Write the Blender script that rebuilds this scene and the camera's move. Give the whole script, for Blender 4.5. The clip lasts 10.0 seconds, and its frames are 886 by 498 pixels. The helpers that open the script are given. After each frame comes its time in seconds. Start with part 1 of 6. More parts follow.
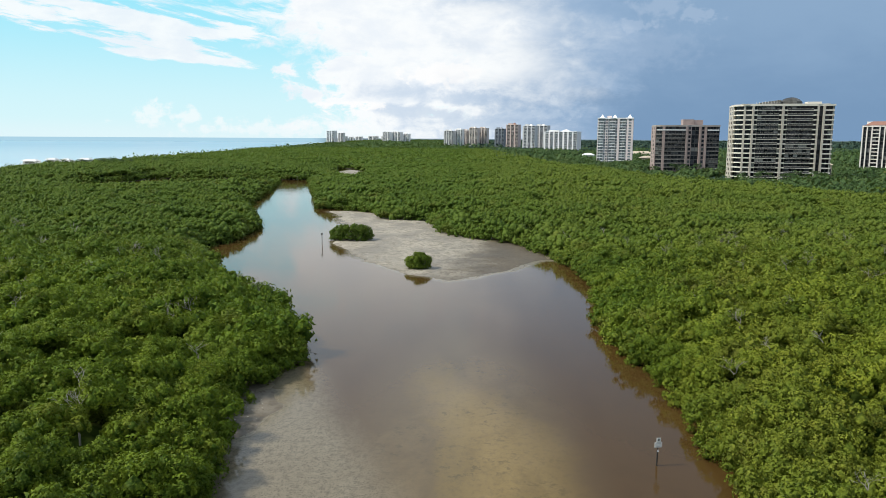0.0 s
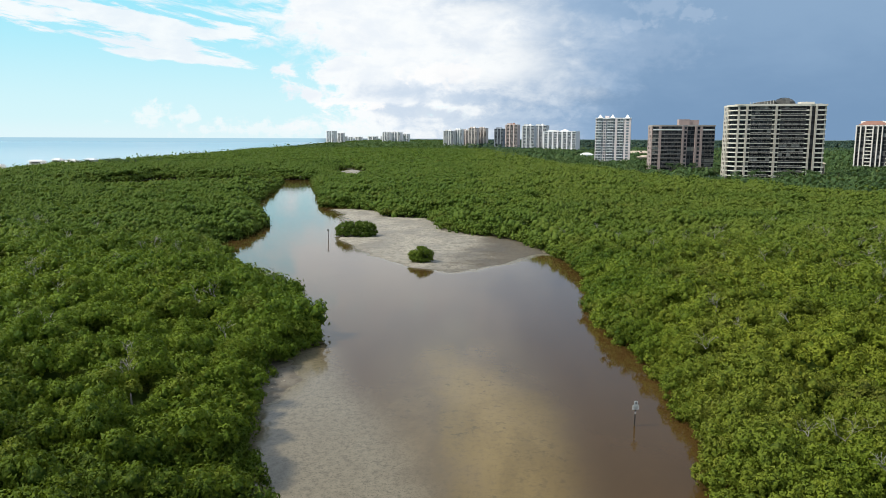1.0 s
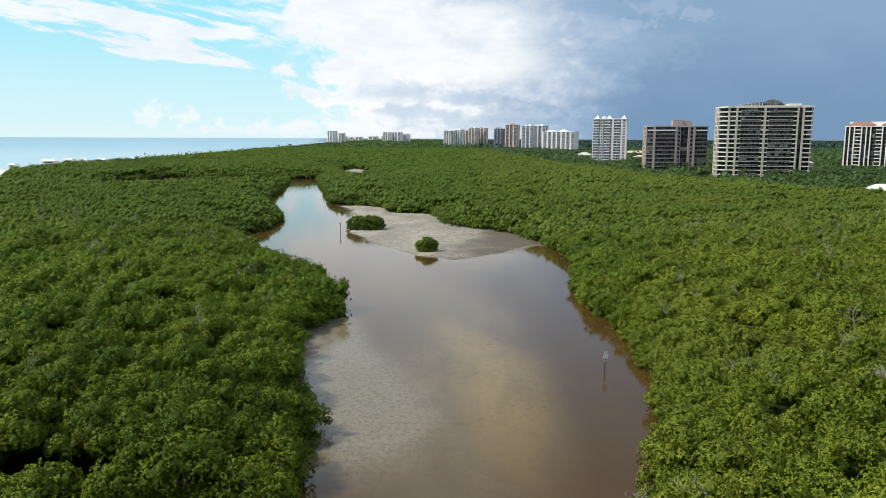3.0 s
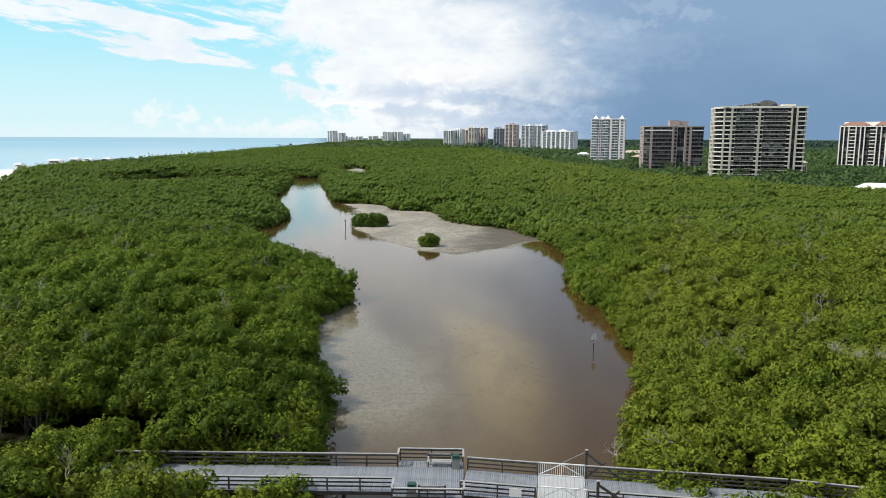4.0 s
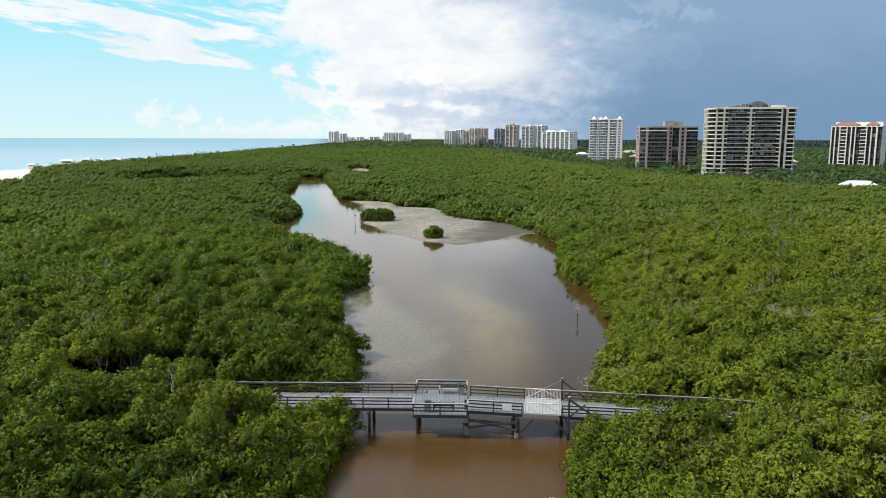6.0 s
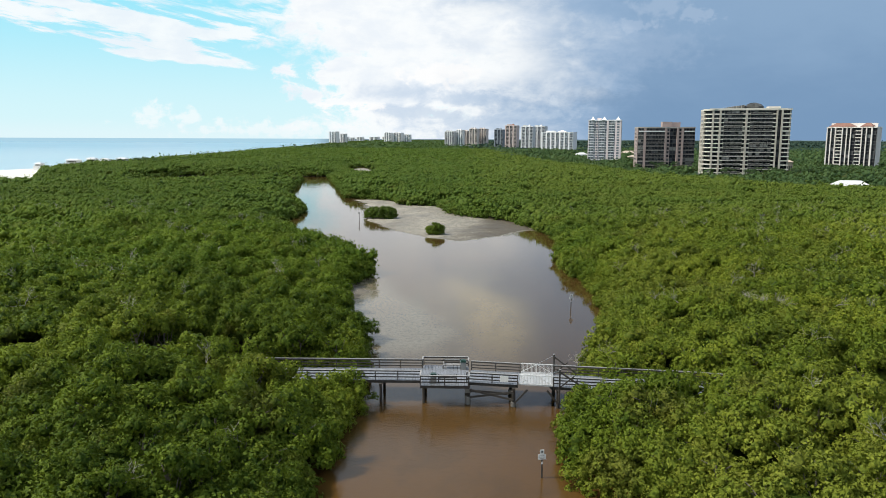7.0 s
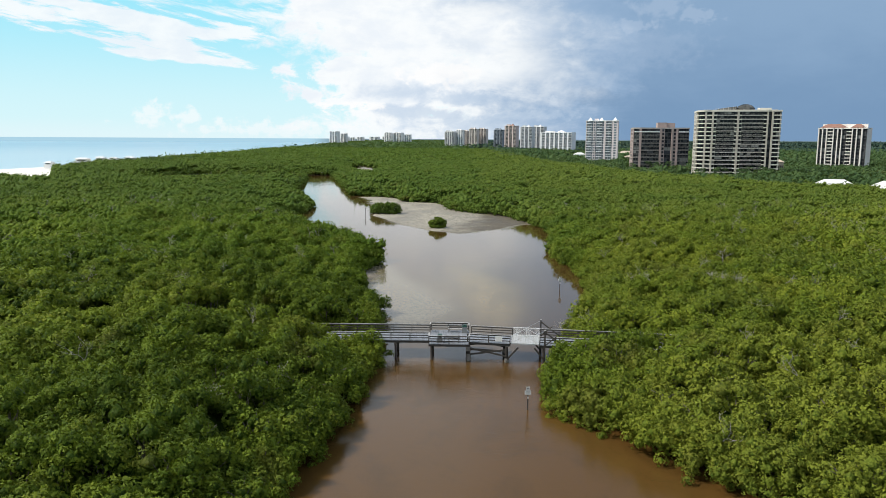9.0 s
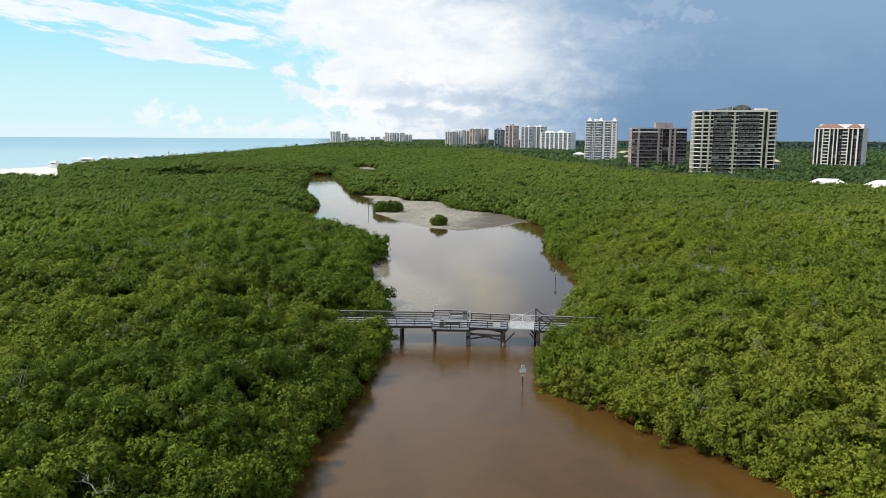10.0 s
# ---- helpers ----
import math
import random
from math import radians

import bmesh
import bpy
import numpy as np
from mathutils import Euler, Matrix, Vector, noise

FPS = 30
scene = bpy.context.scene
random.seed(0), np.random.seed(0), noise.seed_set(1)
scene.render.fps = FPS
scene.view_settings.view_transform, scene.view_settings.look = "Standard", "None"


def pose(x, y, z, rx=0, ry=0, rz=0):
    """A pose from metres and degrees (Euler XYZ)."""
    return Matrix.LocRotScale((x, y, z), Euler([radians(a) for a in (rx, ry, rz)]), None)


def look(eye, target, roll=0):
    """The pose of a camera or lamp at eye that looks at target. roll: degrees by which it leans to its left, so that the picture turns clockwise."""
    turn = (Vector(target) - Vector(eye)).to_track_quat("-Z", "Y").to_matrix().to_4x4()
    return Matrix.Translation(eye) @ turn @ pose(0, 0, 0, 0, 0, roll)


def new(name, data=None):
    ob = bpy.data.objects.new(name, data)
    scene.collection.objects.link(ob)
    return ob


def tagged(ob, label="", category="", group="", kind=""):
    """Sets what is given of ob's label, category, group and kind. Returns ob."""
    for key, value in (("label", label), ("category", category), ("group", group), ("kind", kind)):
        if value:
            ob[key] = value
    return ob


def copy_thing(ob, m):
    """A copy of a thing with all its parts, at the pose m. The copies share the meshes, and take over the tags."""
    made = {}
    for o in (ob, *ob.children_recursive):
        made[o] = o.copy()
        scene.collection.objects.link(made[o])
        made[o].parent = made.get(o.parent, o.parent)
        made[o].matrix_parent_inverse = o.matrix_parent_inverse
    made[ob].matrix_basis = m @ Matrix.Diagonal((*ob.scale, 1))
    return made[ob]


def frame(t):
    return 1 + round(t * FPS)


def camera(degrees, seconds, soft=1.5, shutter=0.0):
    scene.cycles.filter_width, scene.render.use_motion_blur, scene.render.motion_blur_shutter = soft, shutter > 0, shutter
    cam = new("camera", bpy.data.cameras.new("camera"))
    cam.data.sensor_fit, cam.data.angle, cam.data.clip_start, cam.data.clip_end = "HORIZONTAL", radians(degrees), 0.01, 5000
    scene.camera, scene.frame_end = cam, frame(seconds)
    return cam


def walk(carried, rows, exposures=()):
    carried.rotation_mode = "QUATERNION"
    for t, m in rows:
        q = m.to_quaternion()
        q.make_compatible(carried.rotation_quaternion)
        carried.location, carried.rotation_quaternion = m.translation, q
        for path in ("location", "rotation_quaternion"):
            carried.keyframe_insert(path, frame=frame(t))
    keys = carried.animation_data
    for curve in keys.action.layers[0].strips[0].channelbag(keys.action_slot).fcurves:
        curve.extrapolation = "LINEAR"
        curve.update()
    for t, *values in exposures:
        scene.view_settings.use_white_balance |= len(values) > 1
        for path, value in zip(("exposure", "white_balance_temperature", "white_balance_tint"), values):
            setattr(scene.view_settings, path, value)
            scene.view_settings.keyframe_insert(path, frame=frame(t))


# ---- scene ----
cam = camera(62.4, 10.0, 0.5)
PATH = [
    (0, (-0.639, 0.291, 27.101), (-0.677, 2.268, 26.803), 0.3),
    (0.5, (-0.713, -4.072, 27.114), (-0.75, -2.095, 26.815), 0.3),
    (1, (-0.848, -8.387, 27.138), (-0.885, -6.41, 26.84), 0.2),
    (1.5, (-0.975, -12.652, 27.181), (-1.011, -10.675, 26.883), 0.2),
    (2, (-1.113, -16.918, 27.229), (-1.149, -14.941, 26.93), 0.2),
    (2.5, (-1.262, -21.221, 27.286), (-1.299, -19.244, 26.988), 0.2),
    (4, (-1.702, -34.125, 27.545), (-1.738, -32.148, 27.246), 0.2),
    (4.5, (-1.799, -38.226, 27.508), (-1.836, -36.248, 27.21), 0.2),
    (5, (-1.933, -42.278, 27.507), (-1.97, -40.3, 27.209), 0.2),
    (5.5, (-2.012, -46.388, 27.481), (-2.05, -44.411, 27.183), 0.1),
    (7, (-2.406, -58.579, 27.427), (-2.444, -56.602, 27.13), 0.2),
    (7.5, (-2.503, -62.507, 27.425), (-2.54, -60.529, 27.128), 0.2),
    (8, (-2.602, -66.337, 27.415), (-2.64, -64.359, 27.118), 0.2),
    (8.5, (-2.683, -70.105, 27.402), (-2.721, -68.127, 27.104), 0.2),
    (9, (-2.76, -73.827, 27.395), (-2.797, -71.85, 27.098), 0.3),
    (9.5, (-2.777, -77.48, 27.371), (-2.815, -75.503, 27.073), 0.3),
    (10, (-2.838, -81.049, 27.408), (-2.876, -79.072, 27.111), 0.3),
]
walk(cam, [(t, look(eye, aim, roll)) for t, eye, aim, roll in PATH])

# ---- world, sun ----
SUN_AZ, SUN_EL = -97.0, 46.0      # degrees: azimuth from +y towards +x, elevation


def build_world():
    w = bpy.data.worlds.new("sky")
    scene.world = w
    w.use_nodes = True
    nt = w.node_tree
    nt.nodes.clear()

    def N(kind, **kw):
        n = nt.nodes.new(kind)
        for k, v in kw.items():
            if k == "op":
                n.operation = v
        return n

    def link(a, b):
        nt.links.new(a, b)

    def put(sock, v):
        if hasattr(v, "is_linked"):
            link(v, sock)
        else:
            sock.default_value = v

    def M(op, a, b=0.0, c=0.0, clamp=False):
        n = N("ShaderNodeMath", op=op)
        n.use_clamp = clamp
        put(n.inputs[0], a), put(n.inputs[1], b), put(n.inputs[2], c)
        return n.outputs[0]

    def step(v, lo, hi, a=0.0, b=1.0):
        n = N("ShaderNodeMapRange")
        n.interpolation_type = "SMOOTHSTEP"
        put(n.inputs[0], v)
        n.inputs[1].default_value, n.inputs[2].default_value = lo, hi
        put(n.inputs[3], a), put(n.inputs[4], b)
        return n.outputs[0]

    def mix(f, a, b):
        n = N("ShaderNodeMix")
        n.data_type = "RGBA"
        put(n.inputs["Factor"], f)
        put(n.inputs[6], a), put(n.inputs[7], b)
        return n.outputs[2]

    def noise_tex(vec, scale, detail=6.0, rough=0.55, dist=0.0):
        n = N("ShaderNodeTexNoise")
        link(vec, n.inputs["Vector"])
        n.inputs["Scale"].default_value, n.inputs["Detail"].default_value = scale, detail
        n.inputs["Roughness"].default_value, n.inputs["Distortion"].default_value = rough, dist
        return n.outputs["Fac"]

    def vec(x, y, z=0.0):
        n = N("ShaderNodeCombineXYZ")
        put(n.inputs[0], x), put(n.inputs[1], y), put(n.inputs[2], z)
        return n.outputs[0]

    tc = N("ShaderNodeTexCoord")
    sep = N("ShaderNodeSeparateXYZ")
    link(tc.outputs["Generated"], sep.inputs[0])
    x, y, z = sep.outputs
    az = M("MULTIPLY", M("ARCTAN2", x, y), 57.2958)
    el = M("MULTIPLY", M("ARCSINE", z), 57.2958)
    elp = M("MAXIMUM", el, 0.0)
    # clear sky
    sky = N("ShaderNodeTexSky")
    sky.sky_type = "NISHITA"
    sky.sun_disc = False
    sky.sun_elevation, sky.sun_rotation = radians(SUN_EL), radians(SUN_AZ)
    sky.dust_density, sky.ozone_density = 1.0, 1.0
    gain = N("ShaderNodeVectorMath", op="SCALE")
    link(sky.outputs[0], gain.inputs[0])
    gain.inputs[3].default_value = 0.10
    clear = mix(0.95, gain.outputs[0], mix(step(el, 0.0, 11.0), (0.70, 0.95, 1.0, 1), (0.33, 0.83, 1.0, 1)))
    # cloud fields, flattened towards the horizon
    n1 = noise_tex(vec(M("MULTIPLY", az, 0.05), M("MULTIPLY", M("POWER", elp, 0.75), 0.19)), 1.5, 8.0, 0.58, 0.15)
    n2 = noise_tex(vec(M("MULTIPLY", az, 0.11), M("MULTIPLY", elp, 0.26), 3.3), 1.6, 8.0, 0.6, 0.2)
    wide_ = lambda n: M("ADD", M("MULTIPLY", M("SUBTRACT", n, 0.5), 2.6), 0.5)
    n3 = wide_(noise_tex(vec(M("MULTIPLY", az, 0.34), M("MULTIPLY", elp, 0.55), 5.1), 1.2, 9.0, 0.62, 0.25))
    n4 = wide_(noise_tex(vec(M("MULTIPLY", az, 0.95), M("MULTIPLY", elp, 1.2), 2.4), 1.2, 7.0, 0.6, 0.2))
    wisp = wide_( noise_tex(vec(M("MULTIPLY", M("ADD", az, M("MULTIPLY", el, 2.0)), 0.16), M("MULTIPLY", M("ADD", el, M("MULTIPLY", az, 0.08)), 0.75), 8.2), 1.3, 9.0, 0.64, 0.2))

    def heap(a0, e0, ra, re, tilt=0.0, grain=n3, rough=1.2, lo=-0.15, hi=0.40):
        """A cloud about (a0, e0) degrees, with half sizes ra, re, its long axis sinking tilt per degree; ragged by a noise."""
        da = M("SUBTRACT", az, a0)
        de = M("ADD", M("SUBTRACT", el, e0), M("MULTIPLY", da, tilt))
        da, de = M("DIVIDE", da, ra), M("DIVIDE", de, re)
        r = M("SQRT", M("ADD", M("MULTIPLY", da, da), M("MULTIPLY", de, de)))
        return step(M("ADD", M("SUBTRACT", 1.0, r), M("MULTIPLY", M("SUBTRACT", grain, 0.5), rough)), lo, hi)

    def any_of(*fields):
        out = fields[0]
        for f in fields[1:]:
            out = M("MAXIMUM", out, f)
        return out

    # thin streaks over the sea, the great white heap over the creek's head, and cloud closing in overhead
    streaks = any_of(heap(-24.5, 8.0, 7.5, 1.25, 0.10, wisp, 1.9), heap(-19.5, 5.65, 4.4, 0.45, 0.05, wisp, 1.6), heap(-31.0, 9.4, 2.6, 0.35, 0.2, wisp, 1.4),
                     heap(-17.0, 10.6, 11.0, 1.5, 0.03, wisp, 2.2, -0.3, 0.9), heap(-17.5, 7.4, 3.0, 0.8, 0.05, wisp, 1.8))
    mass = any_of(heap(-3.5, 9.5, 12.5, 5.6, 0.0, n3, 0.55, -0.06, 0.34), heap(-3.0, 4.0, 9.6, 3.6, 0.0, n3, 0.75, -0.04, 0.22), heap(-2.0, 0.8, 10.0, 1.9, 0.0, n3, 0.9, -0.1, 0.4))
    above = step(M("ADD", el, M("MULTIPLY", M("SUBTRACT", n1, 0.5), 4.0)), 10.6, 13.5, 0.0, 0.92)
    land = step(az, -6.0, 2.0)
    cover = any_of(M("MULTIPLY", streaks, 0.93), mass, above, land, step(az, 150.0, 170.0, 0.0, 0.5))
    puff = any_of(heap(-22.7, 1.7, 1.1, 0.95, 0.0, n4, 1.5, -0.2, 0.7), heap(-20.2, 1.4, 1.3, 0.75, 0.0, n4, 1.5, -0.2, 0.7), heap(-14.0, 0.7, 7.0, 0.7, 0.0, n4, 1.8, -0.1, 0.9))
    # greyer folds in the white, its flat shaded undersides near the horizon, and bright tops over those
    fold = M("MULTIPLY", step(M("ADD", n2, M("MULTIPLY", n3, 0.25)), 0.52, 0.80), 0.42)
    white = mix(fold, (0.955, 0.985, 1.0, 1), (0.72, 0.81, 0.93, 1))
    under = any_of(heap(-4.2, 3.5, 4.3, 0.95, 0.03, n3, 0.9, -0.2, 1.1), heap(-2.2, 2.0, 5.0, 0.8, 0.06, n3, 1.0, -0.1, 0.6), heap(0.2, 3.0, 3.4, 0.8, -0.05, n3, 1.0, -0.1, 0.6), heap(3.0, 1.2, 9.0, 1.5, 0.0, n3, 1.0, -0.1, 0.7))
    white = mix(M("MULTIPLY", under, 0.55), white, (0.44, 0.58, 0.76, 1))
    tops = any_of(heap(-7.4, 2.45, 2.0, 0.38, 0.0, n4, 1.1), heap(-10.0, 2.2, 0.9, 0.5, 0.0, n4, 1.2), heap(-1.2, 4.9, 3.0, 0.9, 0.0, n4, 1.2))
    white = mix(M("MULTIPLY", tops, 0.85), white, (1.0, 1.0, 1.0, 1))
    # the dark rain cloud inland, fading again behind; its edge swells out in two bright lobes
    lobes = M("ADD", M("MULTIPLY", heap(3.6, 8.3, 3.6, 1.5, 0.0, n3, 0.9, -0.3, 0.6), -3.2), M("MULTIPLY", heap(3.2, 5.8, 3.4, 1.3, 0.0, n3, 0.9, -0.3, 0.6), -2.6))
    edge = M("ADD", M("ADD", az, M("MULTIPLY", M("SUBTRACT", n3, 0.5), 4.5)), M("ADD", lobes, M("MULTIPLY", M("SUBTRACT", n2, 0.5), 9.0)))
    edge = M("ADD", edge, M("ADD", M("MULTIPLY", step(el, 4.0, 1.5), 1.6), M("MULTIPLY", step(el, 8.6, 10.5), 2.0)))
    storm = M("MULTIPLY", step(edge, -2.5, 13.0), step(az, 150.0, 80.0))
    dark = mix(step(M("ADD", el, M("MULTIPLY", M("SUBTRACT", n2, 0.5), 7.0)), 1.0, 10.0), (0.192, 0.318, 0.500, 1), (0.262, 0.400, 0.585, 1))
    dark = mix(step(M("ADD", az, M("MULTIPLY", M("SUBTRACT", n2, 0.5), 14.0)), 15.0, 9.0, 0.0, 0.75), dark, (0.335, 0.475, 0.665, 1))
    dark = mix(M("MULTIPLY", heap(10.6, 3.2, 2.2, 0.75, 0.0, n4, 1.0, -0.2, 0.5), 0.55), dark, (0.21, 0.335, 0.51, 1))
    dark = mix(M("MULTIPLY", any_of(heap(13.0, 8.25, 1.5, 0.5, 0.0, n4, 1.2), heap(14.8, 9.5, 2.2, 0.9, 0.0, n4, 1.2, -0.2, 0.7), heap(17.4, 8.8, 1.6, 0.5, 0.1, n4, 1.3)), 0.26), dark, (0.56, 0.66, 0.80, 1))
    dark = mix(M("MULTIPLY", heap(13.5, 6.6, 4.5, 1.8, 0.0, n4, 1.0, -0.3, 0.9), 0.25), dark, (0.45, 0.56, 0.72, 1))
    dark = mix(M("MULTIPLY", any_of(heap(7.3, 2.8, 0.55, 0.45, 0.0, n4, 1.2), heap(6.0, 1.9, 3.2, 0.5, 0.0, n4, 1.2, -0.2, 0.8)), 0.35), dark, (0.62, 0.72, 0.84, 1))
    # unseen overhead cloud, toned to darken and blue the creek's reflections
    dark = mix(step(el, 12.0, 26.0), dark, (0.26, 0.34, 0.46, 1))
    white = mix(M("MULTIPLY", step(el, 9.5, 18.0), 0.75), white, (0.60, 0.69, 0.85, 1))
    cloud = mix(storm, white, dark)
    col = mix(M("MAXIMUM", cover, storm), clear, cloud)
    col = mix(M("MULTIPLY", puff, 0.55), col, (1.0, 1.0, 1.0, 1))
    # thin bright haze just over the sea, and the distance under the horizon
    hz = M("MULTIPLY", step(el, 1.6, 0.0), step(az, 0.0, -14.0))
    col = mix(M("MULTIPLY", hz, 0.5), col, (0.82, 0.93, 0.97, 1))
    far = mix(step(az, -11.5, -9.0), (0.42, 0.66, 0.80, 1), (0.20, 0.28, 0.34, 1))
    col = mix(step(el, 0.015, -0.015), col, far)
    bg = N("ShaderNodeBackground")
    link(col, bg.inputs[0])
    bg.inputs[1].default_value = 1.0
    out = N("ShaderNodeOutputWorld")
    link(bg.outputs[0], out.inputs[0])


build_world()
sun = new("sun", bpy.data.lights.new("sun", "SUN"))
sun.data.energy, sun.data.angle, sun.data.color = 4.4, radians(7.0), (1.0, 0.93, 0.80)
_d = Vector((math.sin(radians(SUN_AZ)) * math.cos(radians(SUN_EL)), math.cos(radians(SUN_AZ)) * math.cos(radians(SUN_EL)), math.sin(radians(SUN_EL))))
sun.matrix_world = look(_d * 400 + Vector((0, 60, 0)), (0, 60, 0))


# ---- materials ----
class Mat:
    """A small node builder: m = Mat(name); m.noise(...), m.ramp(...), m.done(colour, roughness...)."""

    def __init__(self, name):
        self.m = bpy.data.materials.new(name)
        self.m.use_nodes = True
        self.nt = self.m.node_tree
        self.bsdf = self.nt.nodes["Principled BSDF"]
        self.out = self.nt.nodes["Material Output"]
        self.geo = self.node("ShaderNodeNewGeometry")
        self.pos = self.geo.outputs["Position"]

    def node(self, kind):
        return self.nt.nodes.new(kind)

    def put(self, sock, v):
        if hasattr(v, "is_linked"):
            self.nt.links.new(v, sock)
        else:
            sock.default_value = v

    def noise(self, scale, detail=3.0, rough=0.55, stretch=(1, 1, 1), dist=0.0, obj=False):
        mp = self.node("ShaderNodeMapping")
        src = self.pos
        if obj:
            src = self.node("ShaderNodeTexCoord").outputs["Object"]
        self.put(mp.inputs[0], src)
        mp.inputs["Scale"].default_value = stretch
        n = self.node("ShaderNodeTexNoise")
        self.put(n.inputs["Vector"], mp.outputs[0])
        n.inputs["Scale"].default_value, n.inputs["Detail"].default_value = scale, detail
        n.inputs["Roughness"].default_value, n.inputs["Distortion"].default_value = rough, dist
        return n.outputs["Fac"]

    def step(self, v, lo, hi, a=0.0, b=1.0):
        n = self.node("ShaderNodeMapRange")
        n.interpolation_type = "SMOOTHSTEP"
        self.put(n.inputs[0], v)
        n.inputs[1].default_value, n.inputs[2].default_value = lo, hi
        self.put(n.inputs[3], a), self.put(n.inputs[4], b)
        return n.outputs[0]

    def math(self, op, a, b=0.0):
        n = self.node("ShaderNodeMath")
        n.operation = op
        self.put(n.inputs[0], a), self.put(n.inputs[1], b)
        return n.outputs[0]

    def mix(self, f, a, b):
        n = self.node("ShaderNodeMix")
        n.data_type = "RGBA"
        self.put(n.inputs["Factor"], f)
        self.put(n.inputs[6], a if hasattr(a, "is_linked") else (*a, 1)), self.put(n.inputs[7], b if hasattr(b, "is_linked") else (*b, 1))
        return n.outputs[2]

    def bump(self, height, strength=0.3, dist=0.02):
        n = self.node("ShaderNodeBump")
        n.inputs["Strength"].default_value, n.inputs["Distance"].default_value = strength, dist
        self.put(n.inputs["Height"], height)
        self.put(self.bsdf.inputs["Normal"], n.outputs[0])

    def random(self):
        return self.node("ShaderNodeObjectInfo").outputs["Random"]

    def island(self):
        return self.geo.outputs["Random Per Island"]

    def done(self, colour, rough=0.6, metal=0.0, spec=0.5):
        self.put(self.bsdf.inputs["Base Color"], colour if hasattr(colour, "is_linked") else (*colour, 1))
        self.put(self.bsdf.inputs["Roughness"], rough)
        self.bsdf.inputs["Metallic"].default_value = metal
        self.bsdf.inputs["Specular IOR Level"].default_value = spec
        return self.m


def mat_leaf(name, dark, mid, light, trans=0.28, cell=6.5, hue_light_zones=True):
    m = Mat(name)
    sepx = m.node("ShaderNodeSeparateXYZ")
    m.put(sepx.inputs[0], m.pos)
    big = m.noise(0.045, 3.0)
    tree = m.noise(0.33, 2.0, stretch=(1, 1, 0.6))
    fine = m.island()
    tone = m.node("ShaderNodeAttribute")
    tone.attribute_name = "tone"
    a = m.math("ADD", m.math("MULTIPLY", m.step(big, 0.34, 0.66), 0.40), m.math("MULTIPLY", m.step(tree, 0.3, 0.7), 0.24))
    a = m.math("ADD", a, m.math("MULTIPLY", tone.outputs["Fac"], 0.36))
    a = m.math("ADD", a, m.math("MULTIPLY", fine, 0.09))
    old = (0.165, 0.145, 0.035)
    patch = m.math("MULTIPLY", m.step(m.noise(0.14, 3.0), 0.56, 0.72), 0.55)
    if hue_light_zones:
        # yellower leaves landward; sunlit brightness there and haze up the creek are coloured in
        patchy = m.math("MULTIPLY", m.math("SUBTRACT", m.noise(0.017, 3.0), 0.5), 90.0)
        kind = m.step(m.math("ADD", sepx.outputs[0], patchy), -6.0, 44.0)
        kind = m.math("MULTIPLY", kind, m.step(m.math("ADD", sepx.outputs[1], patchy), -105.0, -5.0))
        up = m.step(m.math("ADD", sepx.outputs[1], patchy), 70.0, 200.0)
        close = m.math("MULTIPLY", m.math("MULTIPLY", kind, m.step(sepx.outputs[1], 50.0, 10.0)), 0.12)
        # shade along the seaward bank, put in as a darker leaf tone
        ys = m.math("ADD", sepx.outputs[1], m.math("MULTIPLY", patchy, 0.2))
        bank_shade = m.math("MULTIPLY", m.step(m.math("ADD", sepx.outputs[0], m.math("MULTIPLY", patchy, 0.3)), -8.0, -20.0), m.math("MULTIPLY", m.step(ys, 14.0, 36.0, 0.4, 1.0), m.step(ys, 74.0, 50.0)))
        a = m.math("SUBTRACT", a, m.math("MULTIPLY", bank_shade, 0.18))
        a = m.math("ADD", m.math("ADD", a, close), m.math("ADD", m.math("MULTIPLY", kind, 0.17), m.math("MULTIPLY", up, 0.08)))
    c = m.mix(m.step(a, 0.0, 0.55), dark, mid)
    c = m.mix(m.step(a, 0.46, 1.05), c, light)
    if hue_light_zones:
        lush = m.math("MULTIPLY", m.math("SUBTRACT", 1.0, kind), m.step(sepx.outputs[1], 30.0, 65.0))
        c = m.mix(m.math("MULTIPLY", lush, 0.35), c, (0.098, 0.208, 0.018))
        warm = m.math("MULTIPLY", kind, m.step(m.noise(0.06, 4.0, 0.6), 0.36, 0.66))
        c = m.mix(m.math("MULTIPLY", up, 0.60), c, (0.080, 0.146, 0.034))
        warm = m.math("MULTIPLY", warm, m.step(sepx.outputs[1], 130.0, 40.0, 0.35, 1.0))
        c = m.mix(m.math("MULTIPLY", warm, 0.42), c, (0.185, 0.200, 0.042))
    c = m.mix(m.step(tone.outputs["Fac"], 0.72, 0.86, 0.0, 0.32), c, (0.185, 0.170, 0.028))
    c = m.mix(patch, c, old)
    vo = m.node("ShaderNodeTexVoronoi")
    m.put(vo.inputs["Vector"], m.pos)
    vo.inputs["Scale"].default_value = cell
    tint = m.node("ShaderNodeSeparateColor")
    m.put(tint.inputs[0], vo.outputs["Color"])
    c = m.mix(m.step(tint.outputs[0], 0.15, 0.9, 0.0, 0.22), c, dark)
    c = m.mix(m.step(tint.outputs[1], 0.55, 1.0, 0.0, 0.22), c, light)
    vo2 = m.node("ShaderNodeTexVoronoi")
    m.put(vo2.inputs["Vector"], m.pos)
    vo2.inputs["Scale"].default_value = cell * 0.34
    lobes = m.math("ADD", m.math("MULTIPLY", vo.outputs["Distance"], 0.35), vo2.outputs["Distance"])
